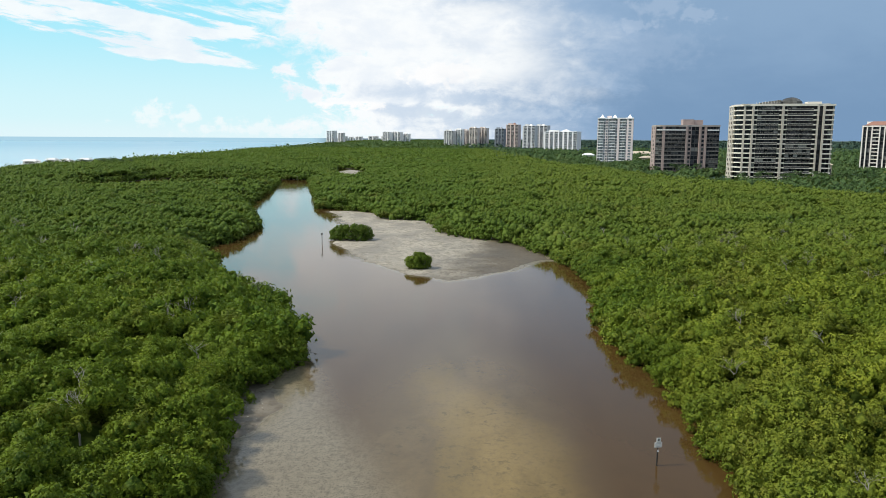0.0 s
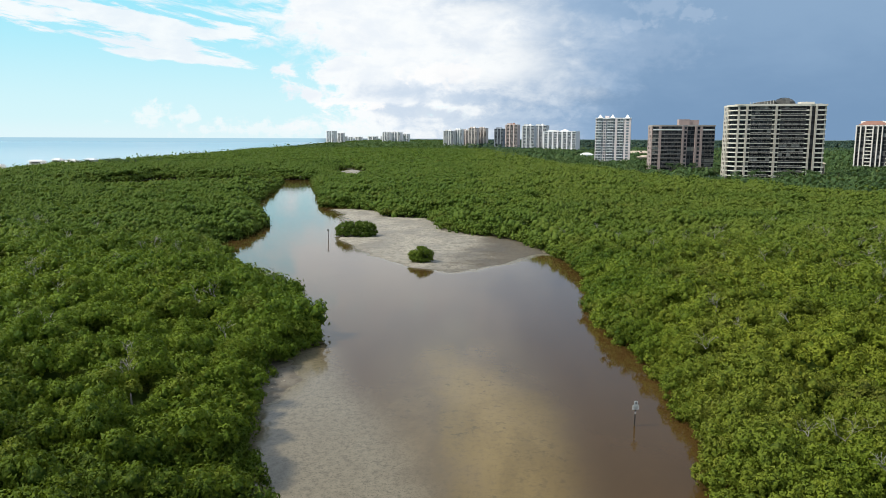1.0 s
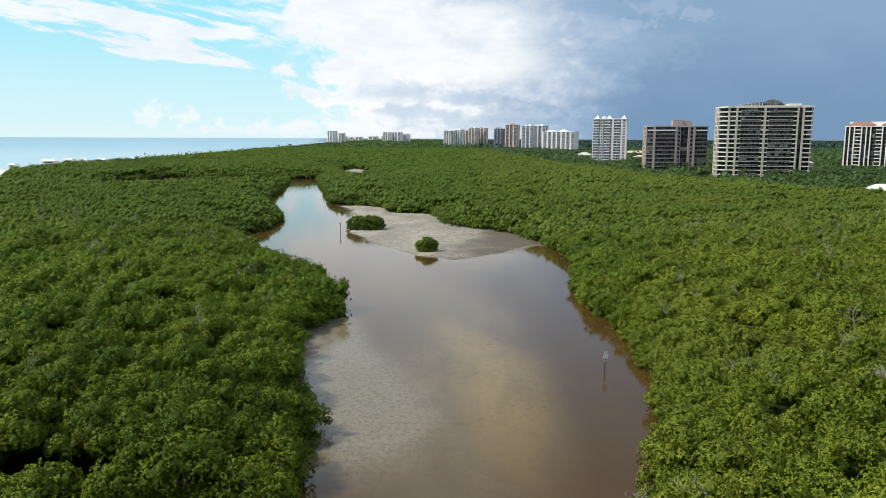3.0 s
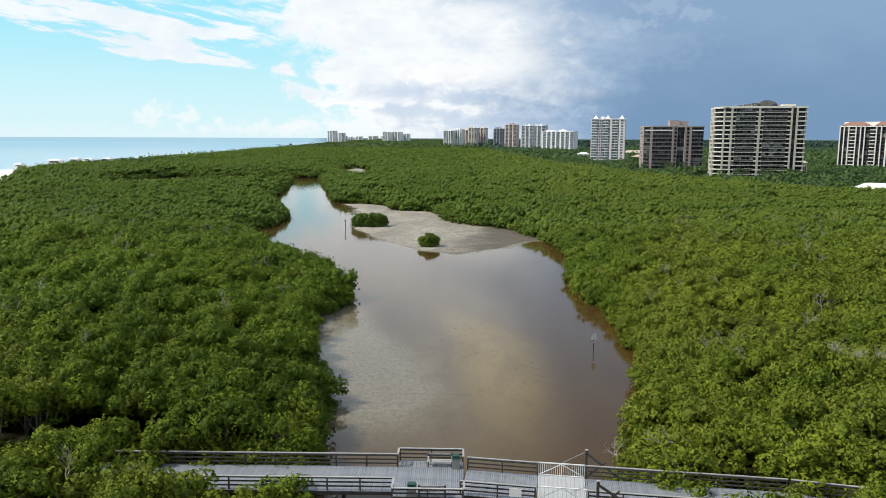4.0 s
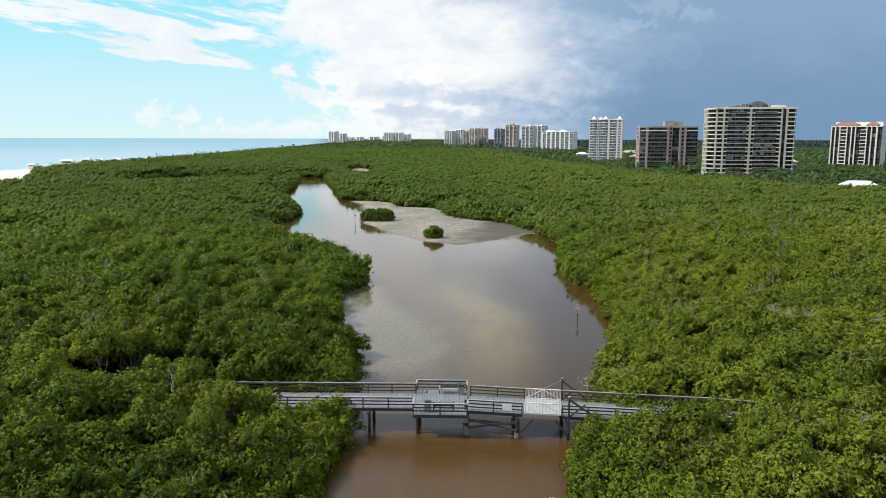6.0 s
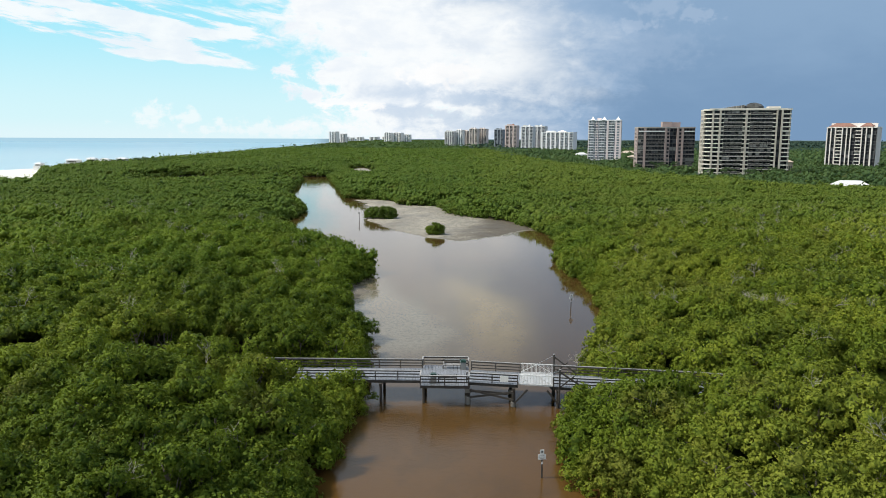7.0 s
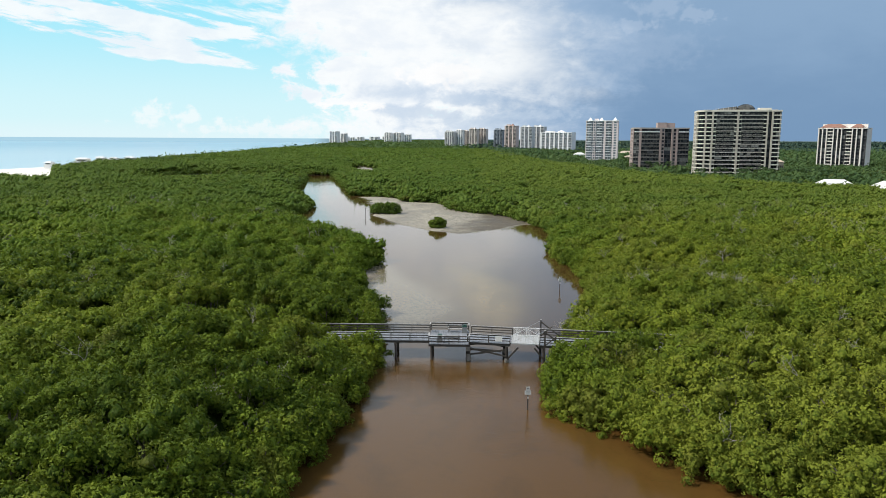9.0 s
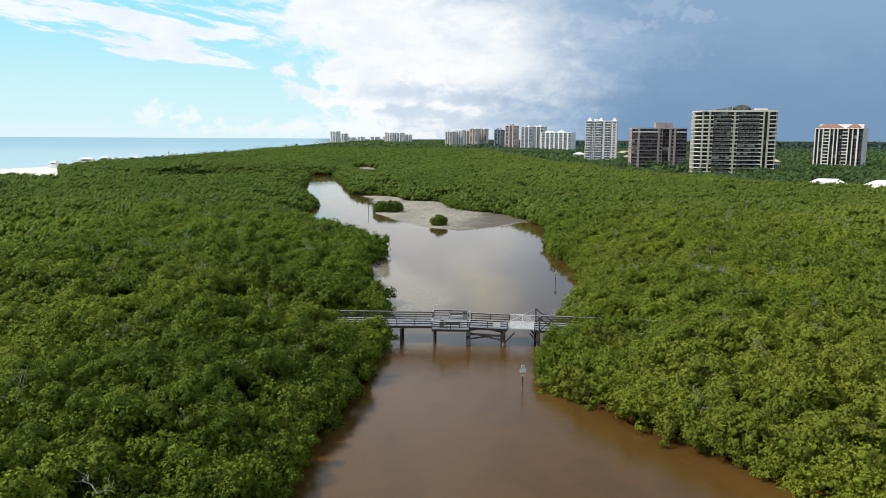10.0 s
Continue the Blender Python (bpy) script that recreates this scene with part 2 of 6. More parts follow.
    # gaps between leaf lobes are darkened, shade painted into the colour
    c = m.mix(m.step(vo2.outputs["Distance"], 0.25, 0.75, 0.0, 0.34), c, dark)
    m.bump(m.math("SUBTRACT", 1.0, lobes), 0.6, 1.6 / cell)
    m.done(c, 0.6, 0.0, 0.12)
    tr = m.node("ShaderNodeBsdfTranslucent")
    m.put(tr.inputs[0], m.mix(0.5, c, (0.16, 0.22, 0.02)))
    mx = m.node("ShaderNodeMixShader")
    mx.inputs[0].default_value = trans
    m.put(mx.inputs[1], m.bsdf.outputs[0]), m.put(mx.inputs[2], tr.outputs[0])
    m.put(m.out.inputs[0], mx.outputs[0])
    return m.m


def mat_wood(name, a, b, scale=14.0, rough=0.75, stretch=(0.15, 1, 1)):
    m = Mat(name)
    g = m.noise(scale, 4.0, 0.6, stretch, obj=True)
    c = m.mix(m.step(g, 0.3, 0.7), a, b)
    c = m.mix(m.math("MULTIPLY", m.random(), 0.4), c, tuple(v * 0.6 for v in a))
    c = m.mix(m.math("MULTIPLY", m.step(m.noise(0.9, 3.0), 0.55, 0.75), 0.5), c, tuple(v * 0.55 for v in b))
    m.bump(g, 0.3, 0.01)
    return m.done(c, rough)


def mat_paint(name, col, dirt=0.25, scale=0.25, rough=0.7):
    m = Mat(name)
    s = m.noise(scale, 5.0, 0.65, (1, 1, 0.35))
    f = m.noise(scale * 14, 3.0)
    c = m.mix(m.math("MULTIPLY", m.step(s, 0.42, 0.72), dirt), col, tuple(v * 0.55 for v in col))
    c = m.mix(m.math("MULTIPLY", m.step(f, 0.4, 0.7), dirt * 0.5), c, tuple(v * 0.7 for v in col))
    return m.done(c, rough)


def mat_glass(name, tint):
    """Dark curtain-wall glass: shiny, with curtains and rooms differing from pane to pane and floor to floor."""
    m = Mat(name)
    r = m.random()
    pane = m.node("ShaderNodeTexWhiteNoise")
    cell = m.node("ShaderNodeVectorMath")
    cell.operation = "SNAP"
    m.put(cell.inputs[0], m.node("ShaderNodeTexCoord").outputs["Object"])
    cell.inputs[1].default_value = (2.4, 50.0, 50.0)
    seed = m.node("ShaderNodeVectorMath")
    m.put(seed.inputs[0], cell.outputs[0])
    off = m.node("ShaderNodeCombineXYZ")
    m.put(off.inputs[1], m.math("MULTIPLY", r, 91.0))
    m.put(seed.inputs[1], off.outputs[0])
    m.put(pane.inputs[0], seed.outputs[0])
    v = pane.outputs["Value"]
    c = m.mix(m.step(v, 0.5, 0.95, 0.0, 0.8), tint, tuple(t * 2.0 + 0.035 for t in tint))
    c = m.mix(m.step(m.math("ADD", m.math("MULTIPLY", v, 0.35), r), 1.03, 1.20, 0.0, 0.85), c, (0.26, 0.26, 0.25))
    return m.done(c, 0.10, 0.0, 0.2)


def mat_creek():
    m = Mat("creek_water")
    sil = m.noise(0.035, 4.0, 0.55, (1.3, 0.55, 1), 0.6)
    sil2 = m.noise(0.16, 5.0, 0.65, (1, 0.6, 1), 0.5)
    sepx = m.node("ShaderNodeSeparateXYZ")
    m.put(sepx.inputs[0], m.pos)
    x, y = sepx.outputs[0], sepx.outputs[1]
    # a silty shoal under the shallow reach above the boardwalk, with a yellow sand ridge on it
    dx = m.math("DIVIDE", m.math("SUBTRACT", x, 0.0), 12.0)
    dy = m.math("DIVIDE", m.math("SUBTRACT", y, 60.0), 46.0)
    rad = m.math("ADD", m.math("MULTIPLY", dx, dx), m.math("MULTIPLY", dy, dy))
    shoal = m.step(m.math("ADD", rad, m.math("MULTIPLY", sil, 0.9)), 1.65, 0.45)
    bend = m.math("MULTIPLY", m.math("MAXIMUM", m.math("SUBTRACT", y, 62.0), 0.0), 0.34)
    rx = m.math("DIVIDE", m.math("SUBTRACT", m.math("ADD", x, bend), 4.2), 6.6)
    ry = m.math("DIVIDE", m.math("SUBTRACT", y, 57.0), 30.0)
    ridge = m.step(m.math("ADD", m.math("ADD", m.math("MULTIPLY", rx, rx), m.math("MULTIPLY", ry, ry)), m.math("MULTIPLY", m.math("SUBTRACT", sil2, 0.5), 3.2)), 1.15, 0.1)
    grain = m.noise(1.7, 6.0, 0.75, (1, 0.8, 1))
    grit = m.noise(5.5, 4.0, 0.75)
    blotch = m.step(m.math("ADD", m.math("MULTIPLY", sil2, 0.55), m.math("ADD", m.math("MULTIPLY", m.noise(0.05, 3.0, 0.5, (1.6, 0.5, 1)), 0.35), m.math("MULTIPLY", grain, 0.12))), 0.40, 0.66)
    deep = m.mix(m.step(sil, 0.3, 0.7), (0.064, 0.036, 0.011), (0.074, 0.045, 0.017))
    deep = m.mix(m.step(m.math("ADD", y, m.math("MULTIPLY", sil2, 14.0)), 34.0, 4.0), deep, (0.092, 0.048, 0.013))
    deep = m.mix(m.math("MULTIPLY", m.step(sil2, 0.42, 0.64), 0.35), deep, (0.052, 0.031, 0.010))
    sand = m.mix(blotch, (0.100, 0.072, 0.036), (0.152, 0.112, 0.055))
    sand = m.mix(ridge, sand, m.mix(blotch, (0.150, 0.108, 0.042), (0.245, 0.178, 0.070)))
    sand = m.mix(m.math("MULTIPLY", m.step(grain, 0.42, 0.70), 0.40), sand, (0.070, 0.056, 0.032))
    weed = m.math("MULTIPLY", m.step(m.noise(0.75, 7.0, 0.78), 0.53, 0.62), m.step(m.noise(0.11, 3.0), 0.44, 0.60))
    sand = m.mix(m.math("MULTIPLY", weed, 0.55), sand, (0.058, 0.050, 0.026))
    c = m.mix(m.math("MULTIPLY", shoal, 0.95), deep, sand)
    # thin water over the mud bars shows the gritty bottom through
    sh = m.node("ShaderNodeAttribute")
    sh.attribute_name = "shallow"
    silt = m.mix(m.step(grain, 0.42, 0.66), (0.192, 0.165, 0.112), (0.118, 0.102, 0.068))
    silt = m.mix(m.math("MULTIPLY", m.step(grit, 0.52, 0.64), 0.7), silt, (0.052, 0.046, 0.032))
    c = m.mix(m.step(m.math("ADD", sh.outputs["Fac"], m.math("MULTIPLY", m.math("SUBTRACT", sil2, 0.5), 0.45)), 0.12, 0.85), c, silt)
    ed = m.node("ShaderNodeAttribute")
    ed.attribute_name = "edge"
    rip = m.noise(1.6, 3.0, 0.5, (1, 2.2, 1))
    rip2 = m.noise(4.0, 2.0, 0.5, (0.8, 2.4, 1))
    rip3 = m.noise(9.0, 2.0, 0.5, (0.7, 2.0, 1))
    h = m.math("ADD", m.math("MULTIPLY", rip, 0.6), m.math("ADD", m.math("MULTIPLY", rip2, 0.35), m.math("MULTIPLY", rip3, 0.32)))
    calm = m.math("ADD", m.step(m.noise(0.03, 2.0), 0.40, 0.70, 0.0, 0.12), 0.05)
    gust = m.math("ADD", m.math("ADD", m.step(y, 120.0, 190.0, 0.0, 0.05), m.math("MULTIPLY", m.step(y, 24.0, 13.0), m.step(y, -14.0, 8.0, 0.5, 0.8))), m.step(y, 230.0, 380.0, 0.0, 0.08))
    m.bump(m.math("MULTIPLY", h, m.math("ADD", calm, m.math("MULTIPLY", gust, 0.8))), 0.5, 0.06)
    m.bsdf.inputs["IOR"].default_value = 1.33
    return m.done(c, m.math("ADD", m.math("MULTIPLY", ed.outputs["Fac"], 0.25), 0.05), 0.0, 0.5)


def mat_sea():
    m = Mat("sea_water")
    sepx = m.node("ShaderNodeSeparateXYZ")
    m.put(sepx.inputs[0], m.pos)
    bands = m.noise(0.004, 4.0, 0.6, (2.5, 0.5, 1))
    off = m.step(sepx.outputs[1], 600.0, 2600.0)
    c = m.mix(off, (0.35, 0.49, 0.57), (0.16, 0.34, 0.47))
    c = m.mix(m.math("MULTIPLY", m.step(bands, 0.4, 0.65), 0.4), c, (0.28, 0.44, 0.54))
    m.bump(m.noise(0.6, 4.0, 0.6, (1, 1, 1)), 0.5, 0.15)
    m.bsdf.inputs["IOR"].default_value = 1.33
    return m.done(c, 0.28)


def mat_ground():
    m = Mat("mud_and_sand")
    sepx = m.node("ShaderNodeSeparateXYZ")
    m.put(sepx.inputs[0], m.pos)
    x, y = sepx.outputs[0], sepx.outputs[1]
    n1, n2, n3 = m.noise(0.12, 5.0, 0.6, (1, 0.6, 1)), m.noise(1.3, 4.0, 0.65), m.noise(7.0, 3.0)
    flat = m.mix(m.step(n1, 0.36, 0.62), (0.215, 0.196, 0.158), (0.360, 0.330, 0.268))
    flat = m.mix(m.math("MULTIPLY", m.step(n2, 0.50, 0.66), 0.55), flat, (0.15, 0.13, 0.10))
    flat = m.mix(m.math("MULTIPLY", m.step(m.noise(0.5, 6.0, 0.78), 0.50, 0.58), 0.6), flat, (0.115, 0.100, 0.075))
    flat = m.mix(m.math("MULTIPLY", m.step(n3, 0.55, 0.7), 0.35), flat, (0.09, 0.08, 0.065))
    fleck = m.math("MULTIPLY", m.step(m.noise(0.9, 8.0, 0.8, (1, 0.5, 1)), 0.52, 0.60), m.step(m.math("ADD", x, m.math("MULTIPLY", n1, 30.0)), -12.0, 14.0))
    flat = m.mix(m.math("MULTIPLY", fleck, 0.65), flat, (0.085, 0.082, 0.052))
    mud = m.mix(m.step(n2, 0.4, 0.6), (0.042, 0.031, 0.018), (0.082, 0.064, 0.038))
    beach = m.mix(m.step(n1, 0.3, 0.7), (0.72, 0.68, 0.60), (0.80, 0.77, 0.70))
    be = m.node("ShaderNodeAttribute")
    be.attribute_name = "beach"
    inner = be.outputs["Fac"]
    at = m.node("ShaderNodeAttribute")
    at.attribute_name = "bar"
    c = m.mix(at.outputs["Fac"], mud, flat)
    c = m.mix(inner, c, beach)
    m.bump(m.math("ADD", n2, m.math("MULTIPLY", n3, 0.5)), 0.5, 0.05)
    return m.done(c, m.step(n1, 0.3, 0.7, 0.55, 0.9))


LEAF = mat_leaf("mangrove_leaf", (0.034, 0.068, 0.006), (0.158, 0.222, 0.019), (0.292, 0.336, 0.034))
WOODLAND = mat_leaf("woodland_leaf", (0.030, 0.062, 0.022), (0.066, 0.120, 0.040), (0.120, 0.180, 0.060), 0.2, hue_light_zones=False)
# leaf green darkened for the shade that crowns throw on each other
FARWOOD = mat_leaf("far_canopy", (0.022, 0.042, 0.008), (0.046, 0.074, 0.013), (0.080, 0.108, 0.020), 0.0, 1.2, hue_light_zones=False)
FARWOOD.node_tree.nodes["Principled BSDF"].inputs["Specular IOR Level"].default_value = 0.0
# distance haze and crown shade are mixed into this bluish forest green
FARLAND = mat_leaf("far_forest", (0.020, 0.040, 0.036), (0.042, 0.072, 0.056), (0.086, 0.124, 0.086), 0.0, 0.09, hue_light_zones=False)
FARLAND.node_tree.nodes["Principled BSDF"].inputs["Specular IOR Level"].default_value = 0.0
BARK = mat_wood("grey_bark", (0.085, 0.075, 0.06), (0.17, 0.15, 0.125), 6.0, 0.9)
DEAD = mat_wood("dead_branch_wood", (0.24, 0.22, 0.195), (0.38, 0.36, 0.33), 6.0, 0.9)
DECK = mat_wood("weathered_deck", (0.17, 0.185, 0.21), (0.27, 0.29, 0.325), 9.0, 0.6, (1, 0.12, 1))
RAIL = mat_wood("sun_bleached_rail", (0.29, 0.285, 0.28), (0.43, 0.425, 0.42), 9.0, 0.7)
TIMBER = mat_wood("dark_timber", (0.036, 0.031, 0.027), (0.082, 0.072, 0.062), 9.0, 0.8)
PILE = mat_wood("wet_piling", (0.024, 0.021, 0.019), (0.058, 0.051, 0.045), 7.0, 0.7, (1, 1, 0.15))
WHITE = mat_paint("white_paint", (0.80, 0.80, 0.79), 0.2, 1.5, 0.5)
SIGN = mat_paint("sign_face", (0.72, 0.72, 0.70), 0.2, 2.0, 0.5)
MARK = mat_paint("sign_print", (0.05, 0.05, 0.05), 0.2, 2.0, 0.6)
GREENBIN = mat_paint("green_plastic", (0.010, 0.050, 0.036), 0.2, 2.0, 0.45)
GREYBIN = mat_paint("grey_plastic", (0.22, 0.22, 0.21), 0.3, 2.0, 0.6)
CONCRETE = mat_paint("pile_cap_concrete", (0.24, 0.23, 0.21), 0.5, 1.0, 0.85)
STEEL = Mat("galvanised_steel").done((0.45, 0.46, 0.47), 0.4, 0.9)
CREEK, SEA, GROUND = mat_creek(), mat_sea(), mat_ground()


# ---- mesh helpers ----
class MB:
    """Collects boxes, prisms and tubes into one mesh."""

    def __init__(self):
        self.v, self.f = [], []

    def add(self, verts, faces):
        o = len(self.v)
        self.v += [tuple(p) for p in verts]
        self.f += [tuple(i + o for i in f) for f in faces]
        return self

    def box(self, cx, cy, cz, sx, sy, sz, rz=0.0):
        c, s = math.cos(radians(rz)), math.sin(radians(rz))
        vs = []
        for dz in (-0.5, 0.5):
            for dx, dy in ((-0.5, -0.5), (0.5, -0.5), (0.5, 0.5), (-0.5, 0.5)):
                u, w = dx * sx, dy * sy
                vs.append((cx + c * u - s * w, cy + s * u + c * w, cz + dz * sz))
        return self.add(vs, [(3, 2, 1, 0), (4, 5, 6, 7), (0, 1, 5, 4), (1, 2, 6, 5), (2, 3, 7, 6), (3, 0, 4, 7)])

    def beam(self, a, b, w, h):
        """A bar of section w x h from a to b; h is its height."""
        a, b = Vector(a), Vector(b)
        d = (b - a).normalized()
        up = Vector((0, 0, 1)) if abs(d.z) < 0.95 else Vector((0, 1, 0))
        s = d.cross(up).normalized()
        u = s.cross(d)
        vs = [p + s * (w / 2 * i) + u * (h / 2 * j) for p in (a, b) for i, j in ((-1, -1), (1, -1), (1, 1), (-1, 1))]
        return self.add(vs, [(0, 1, 2, 3), (7, 6, 5, 4), (1, 0, 4, 5), (2, 1, 5, 6), (3, 2, 6, 7), (0, 3, 7, 4)])

    def tube(self, pts, radii, n=7):
        pts = [Vector(p) for p in pts]
        rings = []
        for i, p in enumerate(pts):
            d = (pts[min(i + 1, len(pts) - 1)] - pts[max(i - 1, 0)]).normalized()
            ref = Vector((1, 0, 0)) if abs(d.x) < 0.9 else Vector((0, 1, 0))
            s = d.cross(ref).normalized()
            u = s.cross(d)
            rings.append([p + (s * math.cos(2 * math.pi * k / n) + u * math.sin(2 * math.pi * k / n)) * radii[i] for k in range(n)])
        fs = []
        for i in range(len(pts) - 1):
            for k in range(n):
                fs.append((i * n + k, (i + 1) * n + k, (i + 1) * n + (k + 1) % n, i * n + (k + 1) % n))
        fs.append(tuple(range(n)))
        fs.append(tuple((len(pts) - 1) * n + k for k in reversed(range(n))))
        return self.add([p for r in rings for p in r], fs)

    def prism(self, poly, z0, z1):
        n = len(poly)
        vs = [(x, y, z0) for x, y in poly] + [(x, y, z1) for x, y in poly]
        fs = [tuple(reversed(range(n))), tuple(range(n, 2 * n))]
        fs += [(i, (i + 1) % n, n + (i + 1) % n, n + i) for i in range(n)]
        return self.add(vs, fs)

    def mesh(self, name, mat):
        me = bpy.data.meshes.new(name)
        me.from_pydata(self.v, [], self.f)
        me.materials.append(mat)
        me.update()
        return me


def part(name, mb, mat, parent=None, label="", at=None):
    me = mb if isinstance(mb, bpy.types.Mesh) else mb.mesh(name, mat)
    ob = new(name, me)
    if parent is not None:
        ob.parent = parent
    if at is not None:
        ob.matrix_basis = at
    return tagged(ob, label)


def thing(name, at, label, category, group="", kind=""):
    ob = new(name)
    ob.empty_display_size = 0.3
    ob.matrix_basis = at
    return tagged(ob, label, category, group, kind)


def tri_mesh(name, verts, mat, tone=None, normals=None):
    """A mesh of loose triangles from an array (n, 3, 3)."""
    n = len(verts)
    me = bpy.data.meshes.new(name)
    me.vertices.add(3 * n)
    me.vertices.foreach_set("co", np.ascontiguousarray(verts, dtype=np.float32).ravel())
    me.loops.add(3 * n)
    me.loops.foreach_set("vertex_index", np.arange(3 * n, dtype=np.int32))
    me.polygons.add(n)
    me.polygons.foreach_set("loop_start", np.arange(0, 3 * n, 3, dtype=np.int32))
    me.materials.append(mat)
    me.update(calc_edges=True)
    if tone is not None:
        me.attributes.new("tone", "FLOAT", "FACE").data.foreach_set("value", np.broadcast_to(np.asarray(tone, np.float32), (n,)).copy())
    if normals is not None:
        me.polygons.foreach_set("use_smooth", np.ones(n, dtype=bool))
        me.attributes.new("custom_normal", "FLOAT_VECTOR", "CORNER").data.foreach_set("vector", np.ascontiguousarray(normals, dtype=np.float32).ravel())
    return me


# ---- plan of the creek and coast ----
RIGHT_Y = [-400, -130, -70, -40, -27, -23, -18, -11, -3, 3, 15, 26, 34, 54, 70, 82, 89, 101, 111, 135, 154, 169, 189, 196, 208, 228, 241, 247, 265, 277, 281, 351, 420, 468, 480]
RIGHT_X = [70, 66, 48, 32, 23.3, 21.0, 16.3, 11.5, 6.8, 6.5, 8.8, 12.9, 14.9, 21.0, 21.5, 21.0, 19.3, 19.6, 20.4, 24.2, 22.4, 19.3, 12.9, 4.2, -6, -9.2, -11, -28, -31.5, -46, -55, -70, -86, -96, -98]
LEFT_Y = [-400, -130, -70, -28, -20, -13, -6, 4, 14, 26, 38, 50, 58, 65, 76, 80, 85, 94, 106, 115, 128, 148, 165, 177, 193, 222, 240, 290, 349, 437, 460, 480]
LEFT_X = [-30, -24, -16, -15.2, -15.1, -14, -13, -12.9, -11.8, -13.2, -14.2, -17.5, -20.2, -21.7, -22.4, -20.8, -18.9, -20.0, -24.8, -29.5, -40, -51, -60, -63, -58.5, -60, -67, -84, -92, -107, -112, -114]
COAST_Y = [-5000, 540, 592, 660, 1110, 1900, 3500, 5200]
COAST_X = [-392, -393, -384, -352, -378, -478, -668, -860]
EDGE_Y = [-5000, 300, 308, 330, 451, 500, 560, 660, 1110, 1900, 3500, 5200]
EDGE_X = [-430, -430, -218, -228, -294, -303, -308, -313, -352, -450, -640, -830]


def wob(x, y, s, seed=0.0):
    """Cheap smooth noise in about -1..1 for arrays."""
    return (np.sin(x * s + 1.7 * np.sin(y * s * 0.83 + seed)) * np.cos(y * s * 1.13 + 1.3 * np.sin(x * s * 0.71 + seed * 2.1))
            + 0.5 * np.sin(x * s * 2.3 + seed + y * s * 1.9) * np.cos(y * s * 2.7 - x * s * 0.9))


def inland(x, y):
    """About how many metres a place lies inside the mangrove, from any water's edge (negative: in the creek)."""
    rx, lx = np.interp(y, RIGHT_Y, RIGHT_X), np.interp(y, LEFT_Y, LEFT_X)
    rag = 0.55 * wob(x, y, 0.9, 2.0) + 0.7 * wob(x, y, 0.33, 5.0)
    d = np.maximum(x - rx, lx - x)
    d = np.where((d > 0) & (x > rx) & (y > 180) & (y < 300), d * 0.6, d) + rag
    # beyond the top of the reach the channel bends off to the left behind the trees
    lo = np.interp(x, [-222, -216, -195, -185, -155, -140, -118, -96], [470, 440, 380, 335, 335, 345, 385, 430])
    bend = np.where((x < -90) & (x > -203), np.maximum(lo - y, y - 472) + 2.0 * np.sin(x * 0.09), 99.0)
    d = np.where(y > 474, 60.0, d)
    d = np.minimum(d, bend)
    # side lagoon
    e = np.hypot((x + 0.148 * y - 0.6) / 10.0, (y - 562) / 70.0)
    return np.minimum(d, (e - 1.0) * 10.0)


def on_bar(x, y):
    """1 on the bare mud and sand bars, 0 off them."""
    wav = 1.4 * wob(x, y, 0.25, 1.0) + 0.5 * wob(x, y, 0.8, 3.0)
    bx = np.interp(y, [138, 141, 147, 163, 190, 228, 262, 270], [-4, -7, -13, -22, -34.5, -36, -44, -47])
    top = np.interp(x, [-46, -36, -10, 6, 14, 19], [268, 268, 236, 203, 190, 172])
    bot = np.interp(x, [-46, -33, -20, -10, -2, 8, 19], [262, 189, 160, 145, 140, 147, 163])
    big = np.minimum(np.minimum(x - bx, y - bot), np.minimum(top + 6 - y, 30 - x)) + wav
    e = np.hypot((x + 23.0) / 6.0, (y - 69) / 15.0)
    small = (1.0 - e) * 6.0 - 2.4 + 0.6 * wav + 0.55 * wob(x, y, 1.9, 6.0) + 0.5 * wob(x, y, 3.4, 2.0)
    pond = (1.0 - np.hypot((x + 0.148 * y - 0.6) / 9.5, (y - 575) / 55.0)) * 9.5 + wav
    return np.maximum(np.maximum(big, small * 0.9), pond)


def graded(points):
    """Coordinates from (position, spacing) stretches."""
    out = []
    for (a, s), (b, _) in zip(points[:-1], points[1:]):
        out += list(np.linspace(a, b, max(2, int(round((b - a) / s))), endpoint=False))
    return np.array(out + [points[-1][0]])


def sheet(name, xs, ys, zfun, mat, smooth=True, keep=None):
    X, Y = np.meshgrid(xs, ys)
    Z = zfun(X, Y)
    nx, ny = len(xs), len(ys)
    idx = np.arange(nx * ny).reshape(ny, nx)
    quads = np.stack([idx[:-1, :-1], idx[:-1, 1:], idx[1:, 1:], idx[1:, :-1]], -1).reshape(-1, 4)
    if keep is not None:
        ok = keep(X, Y, Z).ravel()
        quads = quads[ok[quads].all(axis=1)]
    me = bpy.data.meshes.new(name)
    me.vertices.add(nx * ny)
    me.vertices.foreach_set("co", np.stack([X, Y, Z], -1).astype(np.float32).ravel())
    me.loops.add(quads.size)
    me.loops.foreach_set("vertex_index", quads.astype(np.int32).ravel())
    me.polygons.add(len(quads))
    me.polygons.foreach_set("loop_start", np.arange(0, quads.size, 4, dtype=np.int32))
    if smooth:
        me.polygons.foreach_set("use_smooth", np.ones(len(quads), dtype=bool))
    me.materials.append(mat)
    me.update(calc_edges=True)
    me.validate()
    return new(name, me), X, Y


